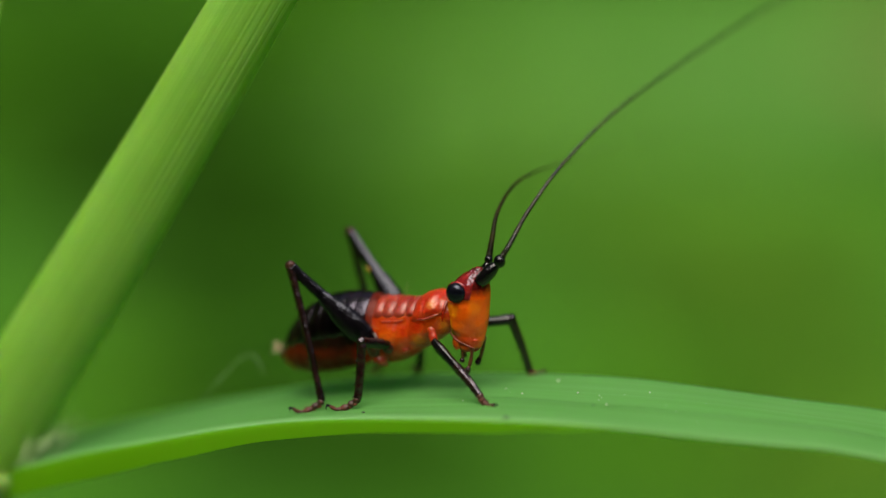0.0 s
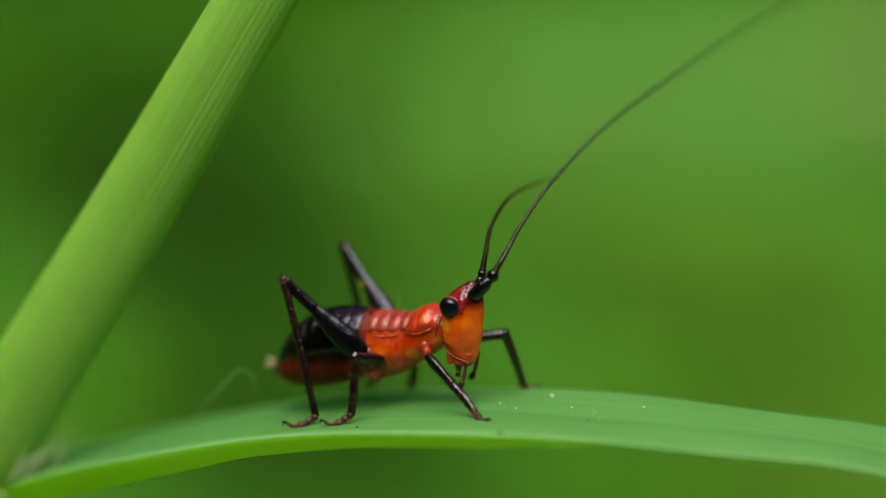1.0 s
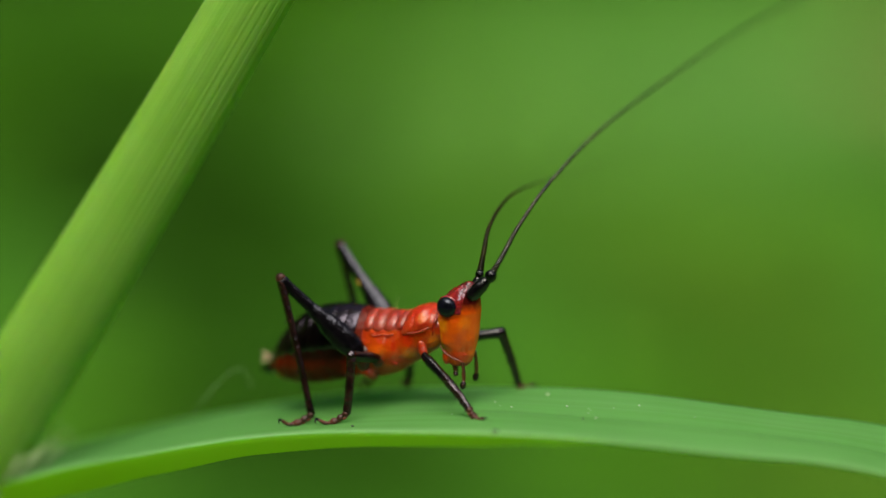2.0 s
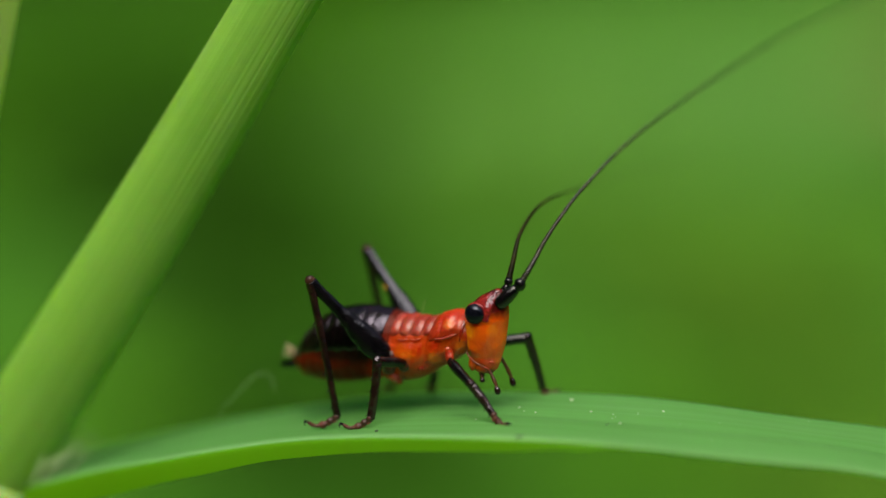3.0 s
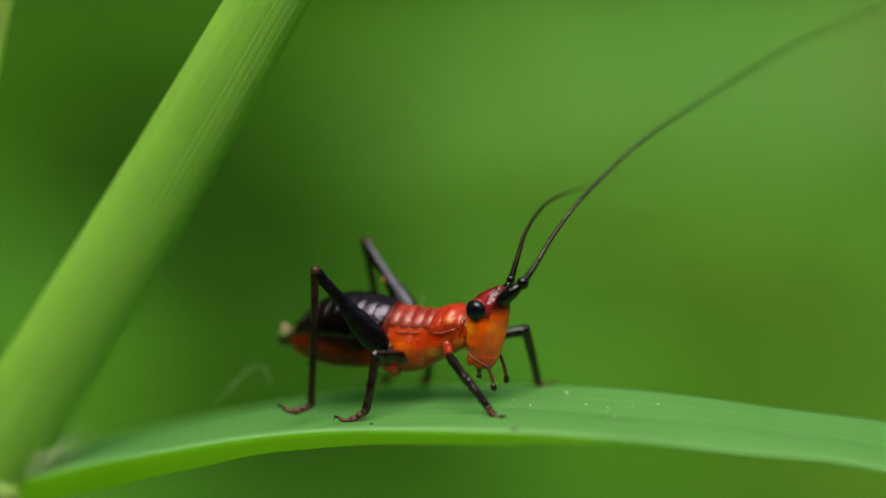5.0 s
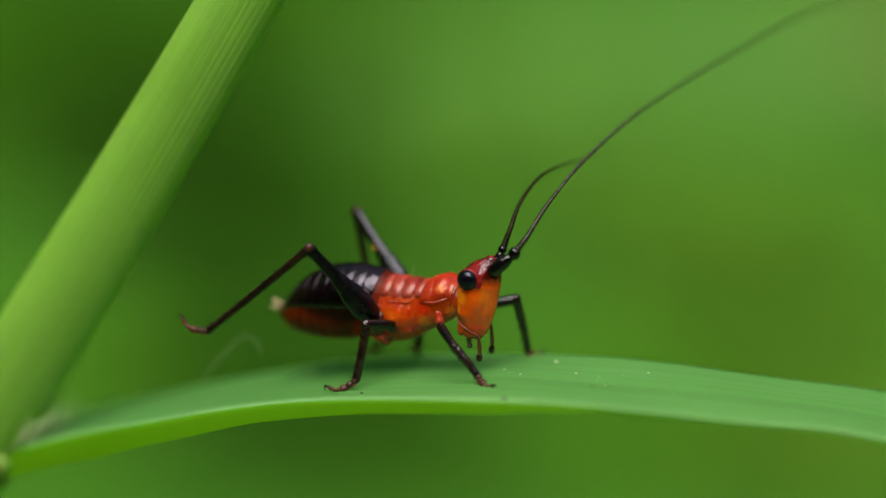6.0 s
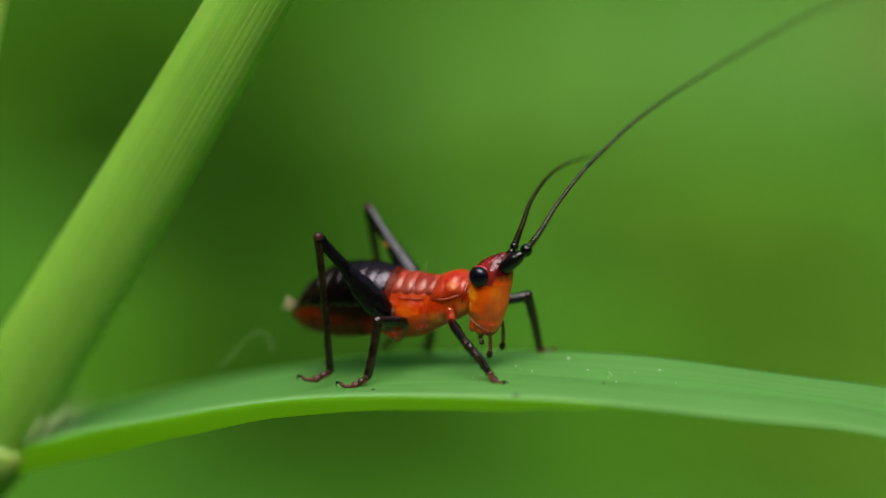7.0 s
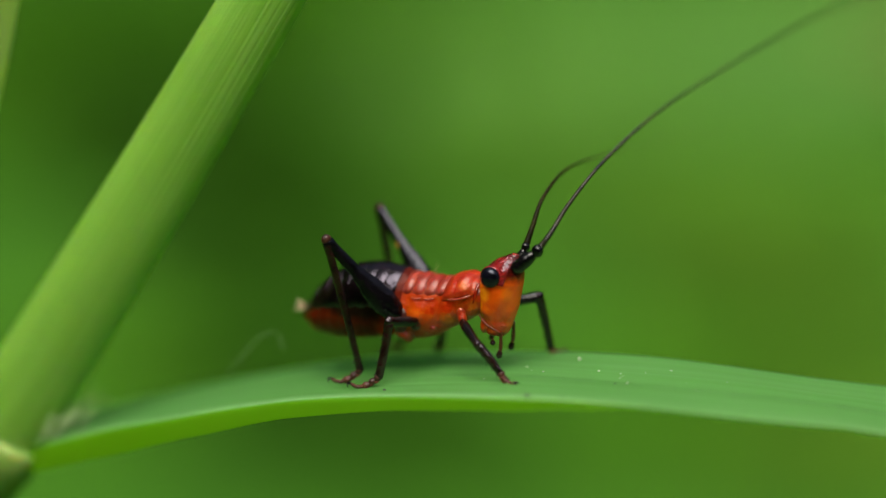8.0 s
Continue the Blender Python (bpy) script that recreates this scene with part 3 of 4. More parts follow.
def plate(table, x0, x1, reach, lift, swell=0.05, n=26, steps=10, bumps=(), sag=0.0):
    """A domed plate over the back of the body from x0 to x1, reaching down to an angle on both sides."""
    bm = bmesh.new()
    rings = []
    for i in range(steps + 1):
        f = i / steps
        x = x0 + (x1 - x0) * f
        z, h, w = section(table, x)
        rise = lift + swell * math.sin(math.pi * f) ** 0.6
        span = reach - sag * (2 * f - 1) ** 2
        outer, inner = [], []
        for k in range(n + 1):
            a = radians(-span + 2 * span * k / n)
            edge = min(1.0, (1 - abs(2 * k / n - 1)) * 5) ** 0.5
            r = rise * edge + swelling(bumps, x, a) * edge
            outer.append(Vector((x, (w + r) * math.sin(a), z + (h + r) * math.cos(a))))
            inner.append(Vector((x, (w - 0.06) * math.sin(a), z + (h - 0.06) * math.cos(a))))
        rings.append(outer + inner[::-1])
    loft(bm, rings)
    return bm


def ridge(table, x0, x1, angle, height, radius, n=14, wave=0.0):
    """Two thin welts along the sides of the body, one on each side."""
    out = []
    for side in (-1, 1):
        bm = bmesh.new()
        line = []
        for k in range(n):
            f = k / (n - 1)
            x = x0 + (x1 - x0) * f
            z, h, w = section(table, x)
            a = radians(angle + wave * math.sin(math.pi * f))
            line.append(Vector((x, side * (w + height) * math.sin(a), z + (h + height) * math.cos(a))))
        tube(bm, line, [(0, radius * 0.4), (0.2, radius), (0.8, radius), (1, radius * 0.4)], 10)
        out.append(bm)
    return out


def leg_bone(length, profile, tall=1.0, sag=0.0, steps=40, shift=0.0, rim=0.0):
    """A leg joint along x: profile rows of (0..1, radius); tall stretches it upright, sag bows it, shift drops its thick part
    below the upper edge, rim makes the sides flat with a bevelled upper edge."""
    bm = bmesh.new()
    flat = [(0.0, -1.0), (0.45, -0.9), (0.74, -0.6), (0.84, -0.3), (0.86, -0.02), (0.72, 0.36), (0.50, 0.74), (0.27, 0.94), (0.0, 1.0)]
    shape = []
    for k, (y, z) in enumerate(flat):
        a = -math.pi / 2 + math.pi * k / 8
        shape.append((0.82 * math.cos(a) * (1 - rim) + y * rim, math.sin(a) * (1 - rim) + z * rim))
    shape = shape + [(-y, z) for y, z in shape[-2:0:-1]]
    thin = min(r for _, r in profile)
    rings = []
    for i in range(steps + 1):
        f = i / steps
        r = blend(profile, f)
        zc = sag * math.sin(math.pi * f) - shift * (r - thin)
        rings.append([Vector((length * f, r * y, zc + r * tall * z)) for y, z in shape])
    loft(bm, rings)
    return bm


def add_spines(tibia, length, count, reach, radius):
    for k in range(count):
        for side in (-1, 1):
            bm = bmesh.new()
            x = length * (0.3 + 0.62 * k / max(count - 1, 1))
            root = Vector((x, side * radius * 0.6, -radius * 0.6))
            tube(bm, [root, root + Vector((reach * 0.5, side * reach * 0.45, -reach * 0.4)), root + Vector((reach, side * reach * 0.7, -reach * 0.6))], [(0, 0.022), (1, 0.005)], 5)
            part("spine", bm, BLACK, tibia)


def tarsus_part(parent, length, claw=1.0):
    """A foot along x: three padded joints on the blade, then a thin last joint that curls up and bears two claws."""
    bm = bmesh.new()
    tube(bm, spline([(-0.06, 0, 0.03), (0.3 * length, 0, 0.0), (0.65 * length, 0, -0.03), (length, 0, 0.0)], 26),
         [(0, 0.13), (0.12, 0.14), (0.27, 0.085), (0.42, 0.14), (0.58, 0.085), (0.75, 0.15), (0.9, 0.13), (1, 0.06)], 12)
    foot = part("tarsus", bm, BROWN, parent, "reddish brown jointed foot")
    for k in (0.2, 0.48, 0.8):
        bm = bmesh.new()
        ball(bm, (length * k, 0, -0.09), (0.11, 0.10, 0.06), 10, 7)
        part("pad", bm, PAD, foot, "pale reddish sole pad")
    bm = bmesh.new()
    tip = Vector((length + 0.36 * claw, 0, 0.42 * claw))
    tube(bm, spline([(length - 0.05, 0, 0.0), (length + 0.14 * claw, 0, 0.08 * claw), (length + 0.27 * claw, 0, 0.23 * claw), tip], 12), [(0, 0.09), (0.3, 0.07), (0.8, 0.07), (1, 0.05)], 8)
    part("last_joint", bm, BROWN, foot, "thin dark last joint of the foot")
    for side in (-1, 1):
        bm = bmesh.new()
        tube(bm, spline([tip, tip + Vector((0.10, side * 0.09, 0.07)) * claw, tip + Vector((0.16, side * 0.15, 0.03)) * claw, tip + Vector((0.17, side * 0.18, -0.06)) * claw], 9), [(0, 0.04), (1, 0.01)], 6)
        part("claw", bm, BLACK, foot)
    return foot


# each leg: hip, knee at rest, knee when leaning forward, ankle, toe in the insect's space
LEGS = {
    "hind_near": ((-0.45, -1.0, 2.3), (-3.35, -1.75, 4.96), (-2.24, -2.66, 5.42), (-1.78, -2.4, 0.28), (-2.3, -2.8, -0.05)),
    "middle_near": ((0.2, -0.95, 2.22), (-0.30, -2.1, 2.57), (0.0, -2.1, 2.46), (-0.33, -2.4, 0.50), (-0.86, -2.67, 0.16)),
    "front_near": ((1.94, -0.85, 2.55), (3.1, -1.35, 1.84), (3.16, -1.35, 1.84), (4.14, -1.7, 1.04), (4.44, -1.8, 0.82)),
    "hind_far": ((-0.1, 0.9, 2.9), (-2.71, 1.8, 5.44), (-2.33, 1.8, 5.63), (-1.6, 2.1, 0.45), (-2.05, 2.5, -0.1)),
    "middle_far": ((0.35, 0.85, 2.05), (0.0, 2.2, 2.5), (0.1, 2.2, 2.45), (0.0, 2.1, 0.5), (-0.3, 2.5, 0.15)),
    "front_far": ((2.0, 0.75, 2.7), (3.83, 1.7, 2.92), (4.02, 1.7, 2.99), (4.2, 2.6, 0.75), (4.35, 2.85, 0.55)),
}


def build_insect():
    bug = new("bush_cricket_nymph")
    bug.matrix_world = BUG
    tagged(bug, "shiny red-orange and black bush cricket nymph standing on a grass blade", "insect")
    moving = {}

    # abdomen: reddish belly under black back plates
    bm = bmesh.new()
    body_loft(bm, ABDOMEN, -0.35, -4.57, 90, (), 0.025, 0.48)
    abdomen = part("abdomen", bm, BELLY, bug, "dark red belly of the abdomen")
    for k in range(8):
        x0 = -0.74 - 0.455 * k
        part("back_plate", plate(ABDOMEN, x0, x0 - 0.475, 92 - k * 0.8, 0.006, 0.017, 34, 12, sag=3.0), ABDOMEN_BLACK, abdomen, "glossy black back plate")
    part("tail_plate", plate(ABDOMEN, -4.36, -4.57, 84, 0.01, 0.015, 24, 8), ABDOMEN_BLACK, abdomen, "small black plate over the tail")
    for side in (-1, 1):
        bm = bmesh.new()
        tube(bm, spline([(0.1, 0, 0), (-0.25, side * 0.02, -0.04), (-0.55, side * 0.05, -0.10), (-0.80, side * 0.06, -0.05)], 14), [(0, 0.15), (0.4, 0.17), (0.8, 0.12), (1, 0.03)], 12)
        cercus = part("cercus", bm, BLACK, abdomen, "short black tail feeler")
        cercus.location = Vector((-4.36, side * 0.26, 1.14)) * MM
        moving["cercus_near" if side < 0 else "cercus_far"] = cercus
    bm = bmesh.new()
    ball(bm, (-4.57, 0.0, 1.34), (0.10, 0.09, 0.09), 14, 10)
    tail = part("tail_tip", bm, PALE, abdomen, "pale whitish tip of the abdomen")
    rnd = random.Random(8)
    for k in range(28):
        bm = bmesh.new()
        way = Vector((-1, rnd.uniform(-0.8, 0.8), rnd.uniform(-0.5, 1.0))).normalized()
        root = Vector((-4.60, 0, 1.36)) + way * 0.1
        tube(bm, [root, root + way * 0.16, root + way * rnd.uniform(0.25, 0.48) + Vector((0, 0, rnd.uniform(-0.05, 0.07)))], [(0, 0.024), (1, 0.008)], 5)
        part("tuft_hair", bm, PALE, tail)
    moving["abdomen"] = abdomen

    # thorax: bulging flanks, four domed back plates and the collar shield
    flanks = [(-0.55, 112, 0.30, 26, 0.07), (0.12, 104, 0.26, 22, 0.06), (0.66, 100, 0.22, 20, 0.06), (-0.22, 100, 0.09, 30, -0.02), (0.40, 98, 0.10, 26, -0.02), (0.95, 92, 0.10, 30, -0.03),
              (0.1, 68, 1.0, 5, -0.03), (0.95, 62, 0.10, 60, -0.03), (1.35, 104, 0.22, 24, 0.07), (1.75, 118, 0.22, 24, 0.05), (2.1, 96, 0.12, 30, -0.04),
              (0.35, 84, 0.10, 9, 0.045), (-0.1, 128, 0.2, 14, 0.06), (0.7, 132, 0.16, 14, 0.06)]
    bm = bmesh.new()
    body_loft(bm, THORAX, -1.0, 2.5, 110, flanks, 0.0, 0.75, 96)
    thorax = part("thorax", bm, ORANGE, bug, "glossy orange thorax")
    part("back_plate", plate(THORAX, -0.98, -0.54, 62, 0.02, 0.05, 30, 12, sag=4.0), CROWN, thorax, "dark red glossy back plate")
    for x0, x1 in ((-0.52, -0.16), (-0.13, 0.29), (0.32, 0.73), (0.76, 1.07)):
        part("back_plate", plate(THORAX, x0, x1, 57, 0.02, 0.065, 30, 12, sag=4.0), PINK, thorax, "pinkish red glossy back plate")
    for x0, x1 in ((-0.14, 0.28), (0.33, 0.74)):
        for bm in ridge(THORAX, x0, x1, 63, 0.035, 0.035, wave=2):
            part("plate_rim", bm, PINK, thorax, "pinkish rim under a back plate")
    saddle = [(1.74, 40, 0.24, 26, 0.085), (1.30, 30, 0.14, 60, 0.03), (2.06, 40, 0.06, 70, -0.035), (1.48, 60, 0.06, 30, -0.03)]
    part("pronotum", plate(THORAX, 1.05, 2.26, 78, 0.05, 0.10, 48, 30, saddle, 7.0), SHIELD, thorax, "glossy orange collar shield behind the head")
    for bm in ridge(THORAX, 1.28, 2.08, 72, 0.11, 0.045, 18, 6):
        part("collar_rim", bm, PINK, thorax, "pinkish red rim of the collar shield")
    bm = bmesh.new()
    z, h, w = section(THORAX, 2.2)
    tube(bm, [Vector((2.2 + 0.05 * math.cos(a), (w + 0.05) * math.sin(a), z + (h + 0.05) * math.cos(a))) for a in (radians(-95 + 190 * k / 30) for k in range(31))],
         [(0, 0.02), (0.15, 0.06), (0.85, 0.06), (1, 0.02)], 10)
    part("collar_rim", bm, RED, thorax, "red front rim of the collar shield")
    bm = bmesh.new()
    tube(bm, spline([(0.05, 0.72, 3.2), (0.02, 0.84, 3.65), (0.08, 0.88, 4.05)], 8), [(0, 0.012), (1, 0.005)], 6)
    part("bristle", bm, PALE, thorax, "fine pale bristle")
    for side in (-1, 1):
        # leg sockets: knobbed, red, each narrowing to the leg
        for root, tip, r, mat in (((1.72, 0.66, 3.02), (1.96, 0.82, 2.46), 0.17, SHIELD), ((0.80, 0.56, 2.2), (0.66, 0.74, 1.96), 0.19, RED), ((-0.30, 0.50, 1.70), (-0.42, 0.74, 1.36), 0.42, RED)):
            bm = bmesh.new()
            p, q = Vector((root[0], side * root[1], root[2])), Vector((tip[0], side * tip[1], tip[2]))
            tube(bm, spline([p, p.lerp(q, 0.35), p.lerp(q, 0.7), q], 20), [(0, r * 0.7), (0.2, r), (0.38, r * 0.9), (0.6, r * 0.96), (0.85, r * 0.8), (1, r * 0.5)], 16)
            part("coxa", bm, mat, thorax, "glossy red leg joint")
        bm = bmesh.new()
        ball(bm, (-0.42, side * 0.92, 2.14), (0.30, 0.20, 0.50), 18, 12)
        part("trochanter", bm, DARK_RED, thorax, "dark red-black joint of the hind leg")
        bm = bmesh.new()
        ball(bm, (0.14, side * 0.88, 2.10), (0.22, 0.18, 0.24), 16, 10)
        part("trochanter", bm, DARK_RED, thorax, "dark red-black joint of the middle leg")

    # head: a tall shield-like face under a narrow crown
    outline = [(5.20, 3.30, 0.10, 0.12), (5.10, 3.27, 0.24, 0.26), (4.90, 3.15, 0.47, 0.46), (4.55, 3.02, 0.68, 0.62), (4.2, 2.93, 0.77, 0.70), (3.8, 2.86, 0.80, 0.72), (3.4, 2.83, 0.79, 0.68),
               (3.0, 2.86, 0.68, 0.61), (2.7, 2.92, 0.60, 0.54), (2.45, 2.96, 0.50, 0.46), (2.28, 3.0, 0.38, 0.36)]

    def head_ring(z):
        rows = outline[::-1]
        return [sum(wt * linear([(r[0], r[k]) for r in rows], z + d) for d, wt in ((-0.12, 0.25), (0, 0.5), (0.12, 0.25))) for k in (1, 2, 3)]

    # soft relief of the face: height, degrees from the front, spreads, height of the lobe
    relief = [(3.55, 62, 0.45, 20, 0.05), (3.1, 30, 0.25, 14, 0.05), (3.05, 108, 0.22, 16, 0.08), (3.3, 42, 0.8, 5, -0.03), (2.75, 60, 0.12, 50, -0.035), (4.0, 85, 0.14, 24, -0.03), (3.2, 0, 0.5, 18, 0.04)]
    bm = bmesh.new()
    rings = []
    for i in range(65):
        z = 5.22 - 2.94 * i / 64
        x, rx, ry = head_ring(z)
        ring = []
        for k in range(72):
            a = -math.pi + 2 * math.pi * k / 72
            s = swelling([(zz, aa, zr, ar, hh) for zz, aa, zr, ar, hh in relief], z, a)
            squared = 1 + 0.05 * math.cos(4 * a)
            ring.append(Vector((x + (rx * squared + s) * math.cos(a), (ry * squared + s) * math.sin(a), z)))
        rings.append(ring)
    loft(bm, rings)
    head = part("head", bm, FACE, bug, "orange face with a smooth shine")
    bm = bmesh.new()
    rings = []
    for i in range(25):
        z = 5.17 - 1.0 * i / 24
        x, rx, ry = head_ring(z)
        ring_out, ring_in = [], []
        for k in range(41):
            a = radians(66) + radians(228) * k / 40
            lump = 0.035 + 0.035 * noise.noise(Vector((z * 5.5, math.sin(a) * 4.2, math.cos(a) * 4.2)))
            ring_out.append(Vector((x + (rx + lump) * math.cos(a), (ry + lump) * math.sin(a), z)))
            ring_in.append(Vector((x + (rx - 0.05) * math.cos(a), (ry - 0.05) * math.sin(a), z)))
        rings.append(ring_out + ring_in[::-1])
    loft(bm, rings)
    part("crown", bm, CROWN, head, "dark red glossy crown between the eyes")
    bm = bmesh.new()
    ball(bm, (3.28, 0, 5.10), (0.17, 0.17, 0.15), 14, 10)
    part("crown_tip", bm, RED, head, "red knob at the top of the crown")
    bm = bmesh.new()
    ball(bm, (3.06, 0, 2.27), (0.30, 0.32, 0.20), 20, 12)
    part("labrum", bm, RED, head, "orange-red upper lip")
    bm = bmesh.new()
    ball(bm, (3.18, 0, 2.60), (0.28, 0.40, 0.16), 20, 12)
    part("clypeus", bm, FACE, head, "orange shield above the lip")
    for side in (-1, 1):
        bm = bmesh.new()
        ball(bm, (2.92, side * 0.26, 2.36), (0.30, 0.20, 0.24), 16, 10)
        part("mandible", bm, ORANGE, head, "orange-red jaw")
        bm = bmesh.new()
        ball(bm, (2.62, side * 0.36, 2.48), (0.16, 0.14, 0.30), 14, 9)
        part("maxilla", bm, ORANGE, head, "orange lower jaw")
        bm = bmesh.new()
        tube(bm, spline([(2.36, side * 0.43, 2.86), (2.62, side * 0.49, 2.62), (2.98, side * 0.47, 2.46), (3.30, side * 0.36, 2.32)], 18), [(0, 0.02), (0.3, 0.035), (0.8, 0.035), (1, 0.02)], 10)
        part("cheek_edge", bm, PINK, head, "pinkish lower edge of the cheek")
        bm = bmesh.new()
        ball(bm, (2.73, side * 0.70, 4.39), (0.365, 0.27, 0.375), 28, 20)
        part("eye", bm, EYE_BLACK, head, "round glossy black eye")
        bm = bmesh.new()
        ring = [Vector((2.73 + 0.35 * math.cos(a), side * (0.60 + 0.03 * math.sin(a)), 4.39 + 0.36 * math.sin(a))) for a in (2 * math.pi * k / 32 for k in range(33))]
        tube(bm, ring, [(0, 0.05), (1, 0.05)], 8)
        part("eye_rim", bm, CROWN, head, "dark red rim round the eye")
    # feelers: stout base, round second joint, long whip
    near = [(4.14, -0.10, 5.56), (4.43, 0.28, 6.21), (4.57, 1.61, 7.10), (5.08, 3.67, 8.43), (6.29, 6.67, 10.12), (8.67, 11.69, 12.17), (9.97, 14.06, 13.03), (12.55, 18.06, 14.26), (17.34, 24.68, 16.52)]
    far = [(3.50, 0.40, 5.42), (3.40, 0.92, 6.04), (3.20, 1.93, 6.87), (3.25, 3.60, 7.57), (3.73, 6.09, 7.73), (4.54, 11.30, 7.53), (5.38, 16.61, 7.27)]
    for (x, y, z), whip in (((3.68, -0.22, 5.02), near), ((3.40, 0.3, 5.0), far)):
        bm = bmesh.new()
        root, tip, thick = Vector((x, y, z)), Vector(whip[0]), 1.0 if whip is near else 0.72
        tube(bm, spline([root - (tip - root) * 0.55, root - (tip - root) * 0.1, root + (tip - root) * 0.45, root + (tip - root) * 0.8], 16),
             [(0, 0.2 * thick), (0.15, 0.25 * thick), (0.55, 0.25 * thick), (0.85, 0.18 * thick), (1, 0.13 * thick)], 20)
        part("scape", bm, BLACK, head, "stout black feeler base")
        bm = bmesh.new()
        ball(bm, whip[0], (0.22 * thick, 0.21 * thick, 0.24 * thick), 20, 14)
        part("pedicel", bm, BLACK, head, "round black feeler joint")
        bm = bmesh.new()
        taper = ([(0, 0.14), (0.03, 0.12), (0.12, 0.095), (0.3, 0.068), (0.6, 0.05), (1, 0.02)] if whip is near else
                 [(0, 0.13), (0.06, 0.11), (0.25, 0.08), (0.5, 0.055), (0.66, 0.03), (0.72, 0.012), (1, 0.006)])
        rnd = random.Random(3)
        rings = [(k / 449, linear(taper, k / 449) * (1.0 + rnd.uniform(0.02, 0.13) * (-1, 0, 1)[k % 3])) for k in range(450)]   # the small joints of the whip
        tube(bm, spline(whip, 450), rings, 8)
        moving["whip_near" if whip is near else "whip_far"] = part("flagellum", bm, THREAD if whip is near else THREAD_OLIVE, head, "long thin dark feeler")
    moving["head"] = head

    # mouth feelers
    for name, length, r in (("palp_near", 0.95, 0.07), ("palp_far", 1.15, 0.07), ("lip_near", 0.6, 0.06), ("lip_far", 0.6, 0.06)):
        bm = bmesh.new()
        tube(bm, spline([(0, 0, 0), (length * 0.3, 0, 0.03), (length * 0.62, 0, 0.035), (length * 0.72, 0, 0.02)], 16),
             [(0, r), (0.36, r * 0.8), (0.44, r * 1.1), (0.8, r * 0.8), (0.92, r * 1.1), (1, r * 0.8)], 10)
        moving[name] = part("palp", bm, PALP, bug, "jointed brown mouth feeler")
        bm = bmesh.new()
        tube(bm, spline([(length * 0.7, 0, 0.02), (length * 0.85, 0, 0.0), (length, 0, -0.04)], 10), [(0, r * 0.8), (0.3, r * 1.5), (0.75, r * 1.7), (1, r * 0.6)], 10)
        part("palp_tip", bm, SHIN, moving[name], "dark thick tip of the mouth feeler")

    # legs
    shapes = {
        "hind": ([(0, 0.20), (0.08, 0.33), (0.2, 0.39), (0.35, 0.35), (0.5, 0.25), (0.63, 0.175), (0.9, 0.16), (0.97, 0.19), (1, 0.13)],
                 [(0, 0.15), (0.04, 0.18), (0.1, 0.15), (0.5, 0.14), (0.9, 0.135), (1, 0.15)], 5.02, 3.98),
        "middle": ([(0, 0.14), (0.3, 0.19), (0.8, 0.17), (0.95, 0.18), (1, 0.13)], [(0, 0.15), (0.06, 0.19), (0.2, 0.17), (0.9, 0.16), (1, 0.15)], None, None),
        "front": ([(0, 0.16), (0.25, 0.21), (0.8, 0.18), (0.95, 0.19), (1, 0.13)], [(0, 0.15), (0.08, 0.18), (0.25, 0.165), (0.9, 0.14), (1, 0.13)], None, None),
    }
    for key, (hip, knee, _, ankle, toe) in LEGS.items():
        femur_shape, tibia_shape, lt, lf = shapes[key.split("_")[0]]
        if key == "hind_far":
            lt = lf = None
            femur_shape = [(f, w * (0.84 if f < 0.6 else 0.95)) for f, w in femur_shape]
        lf = lf or (Vector(knee) - Vector(hip)).length
        lt = lt or (Vector(ankle) - Vector(knee)).length
        hind = key.startswith("hind")
        femur = part("femur", leg_bone(lf, femur_shape, 1.25 if hind else 1.05, 0.0, shift=0.15 if hind else 0.0, rim=0.9 if hind else 0.4), THIGH if hind else BLACK, bug, "glossy black upper %s leg" % key.split("_")[0])
        bm = bmesh.new()
        ball(bm, (lf, 0, 0.02), (0.19, 0.16, 0.19), 14, 10)
        part("knee", bm, BROWN if hind else SHIN, femur, "reddish brown knee" if hind else "dark glossy knee")
        if hind:
            # pale yellowish mark where the thigh narrows
            bm = bmesh.new()
            ball(bm, (lf * 0.56, -0.12 if "near" in key else 0.12, -0.16), (0.13, 0.06, 0.07), 12, 8)
            part("thigh_mark", bm, MARK, femur, "small yellowish mark under the thigh")
        tibia = part("tibia", leg_bone(lt, tibia_shape, 1.0, 0.03), SHIN, bug, "thin dark brown shin of the %s leg" % key.split("_")[0])
        add_spines(tibia, lt, 6 if hind else 4, 0.10, 0.14)
        tarsus = tarsus_part(bug, max(0.35, (Vector(toe) - Vector(ankle)).length), 0.62 if key.startswith("front") else 0.78)
        moving[key] = (femur, tibia, tarsus, lf, lt)
    return bug, moving


# ---- what moves ----
# share of the forward lean reached at each time
LEAN = [(0, 0.0), (0.8, -0.04), (1.7, 0.05), (2.3, 0.2), (3.0, 0.4), (3.5, 0.5), (4.0, 0.66), (4.7, 0.84), (5.3, 0.95), (6.0, 1.0), (8.0, 1.0)]
# degrees by which the abdomen is lifted
TAIL_UP = [(0, -2.7), (1.7, -2.4), (2.4, -0.2), (3.0, 1.8), (3.5, 2.9), (4.0, 4.7), (4.5, 6.2), (4.7, 6.5), (5.4, 4.2), (6.0, 2.4), (6.5, 2.3), (7.0, 0.8), (7.5, 0.0), (8.0, 0.0)]
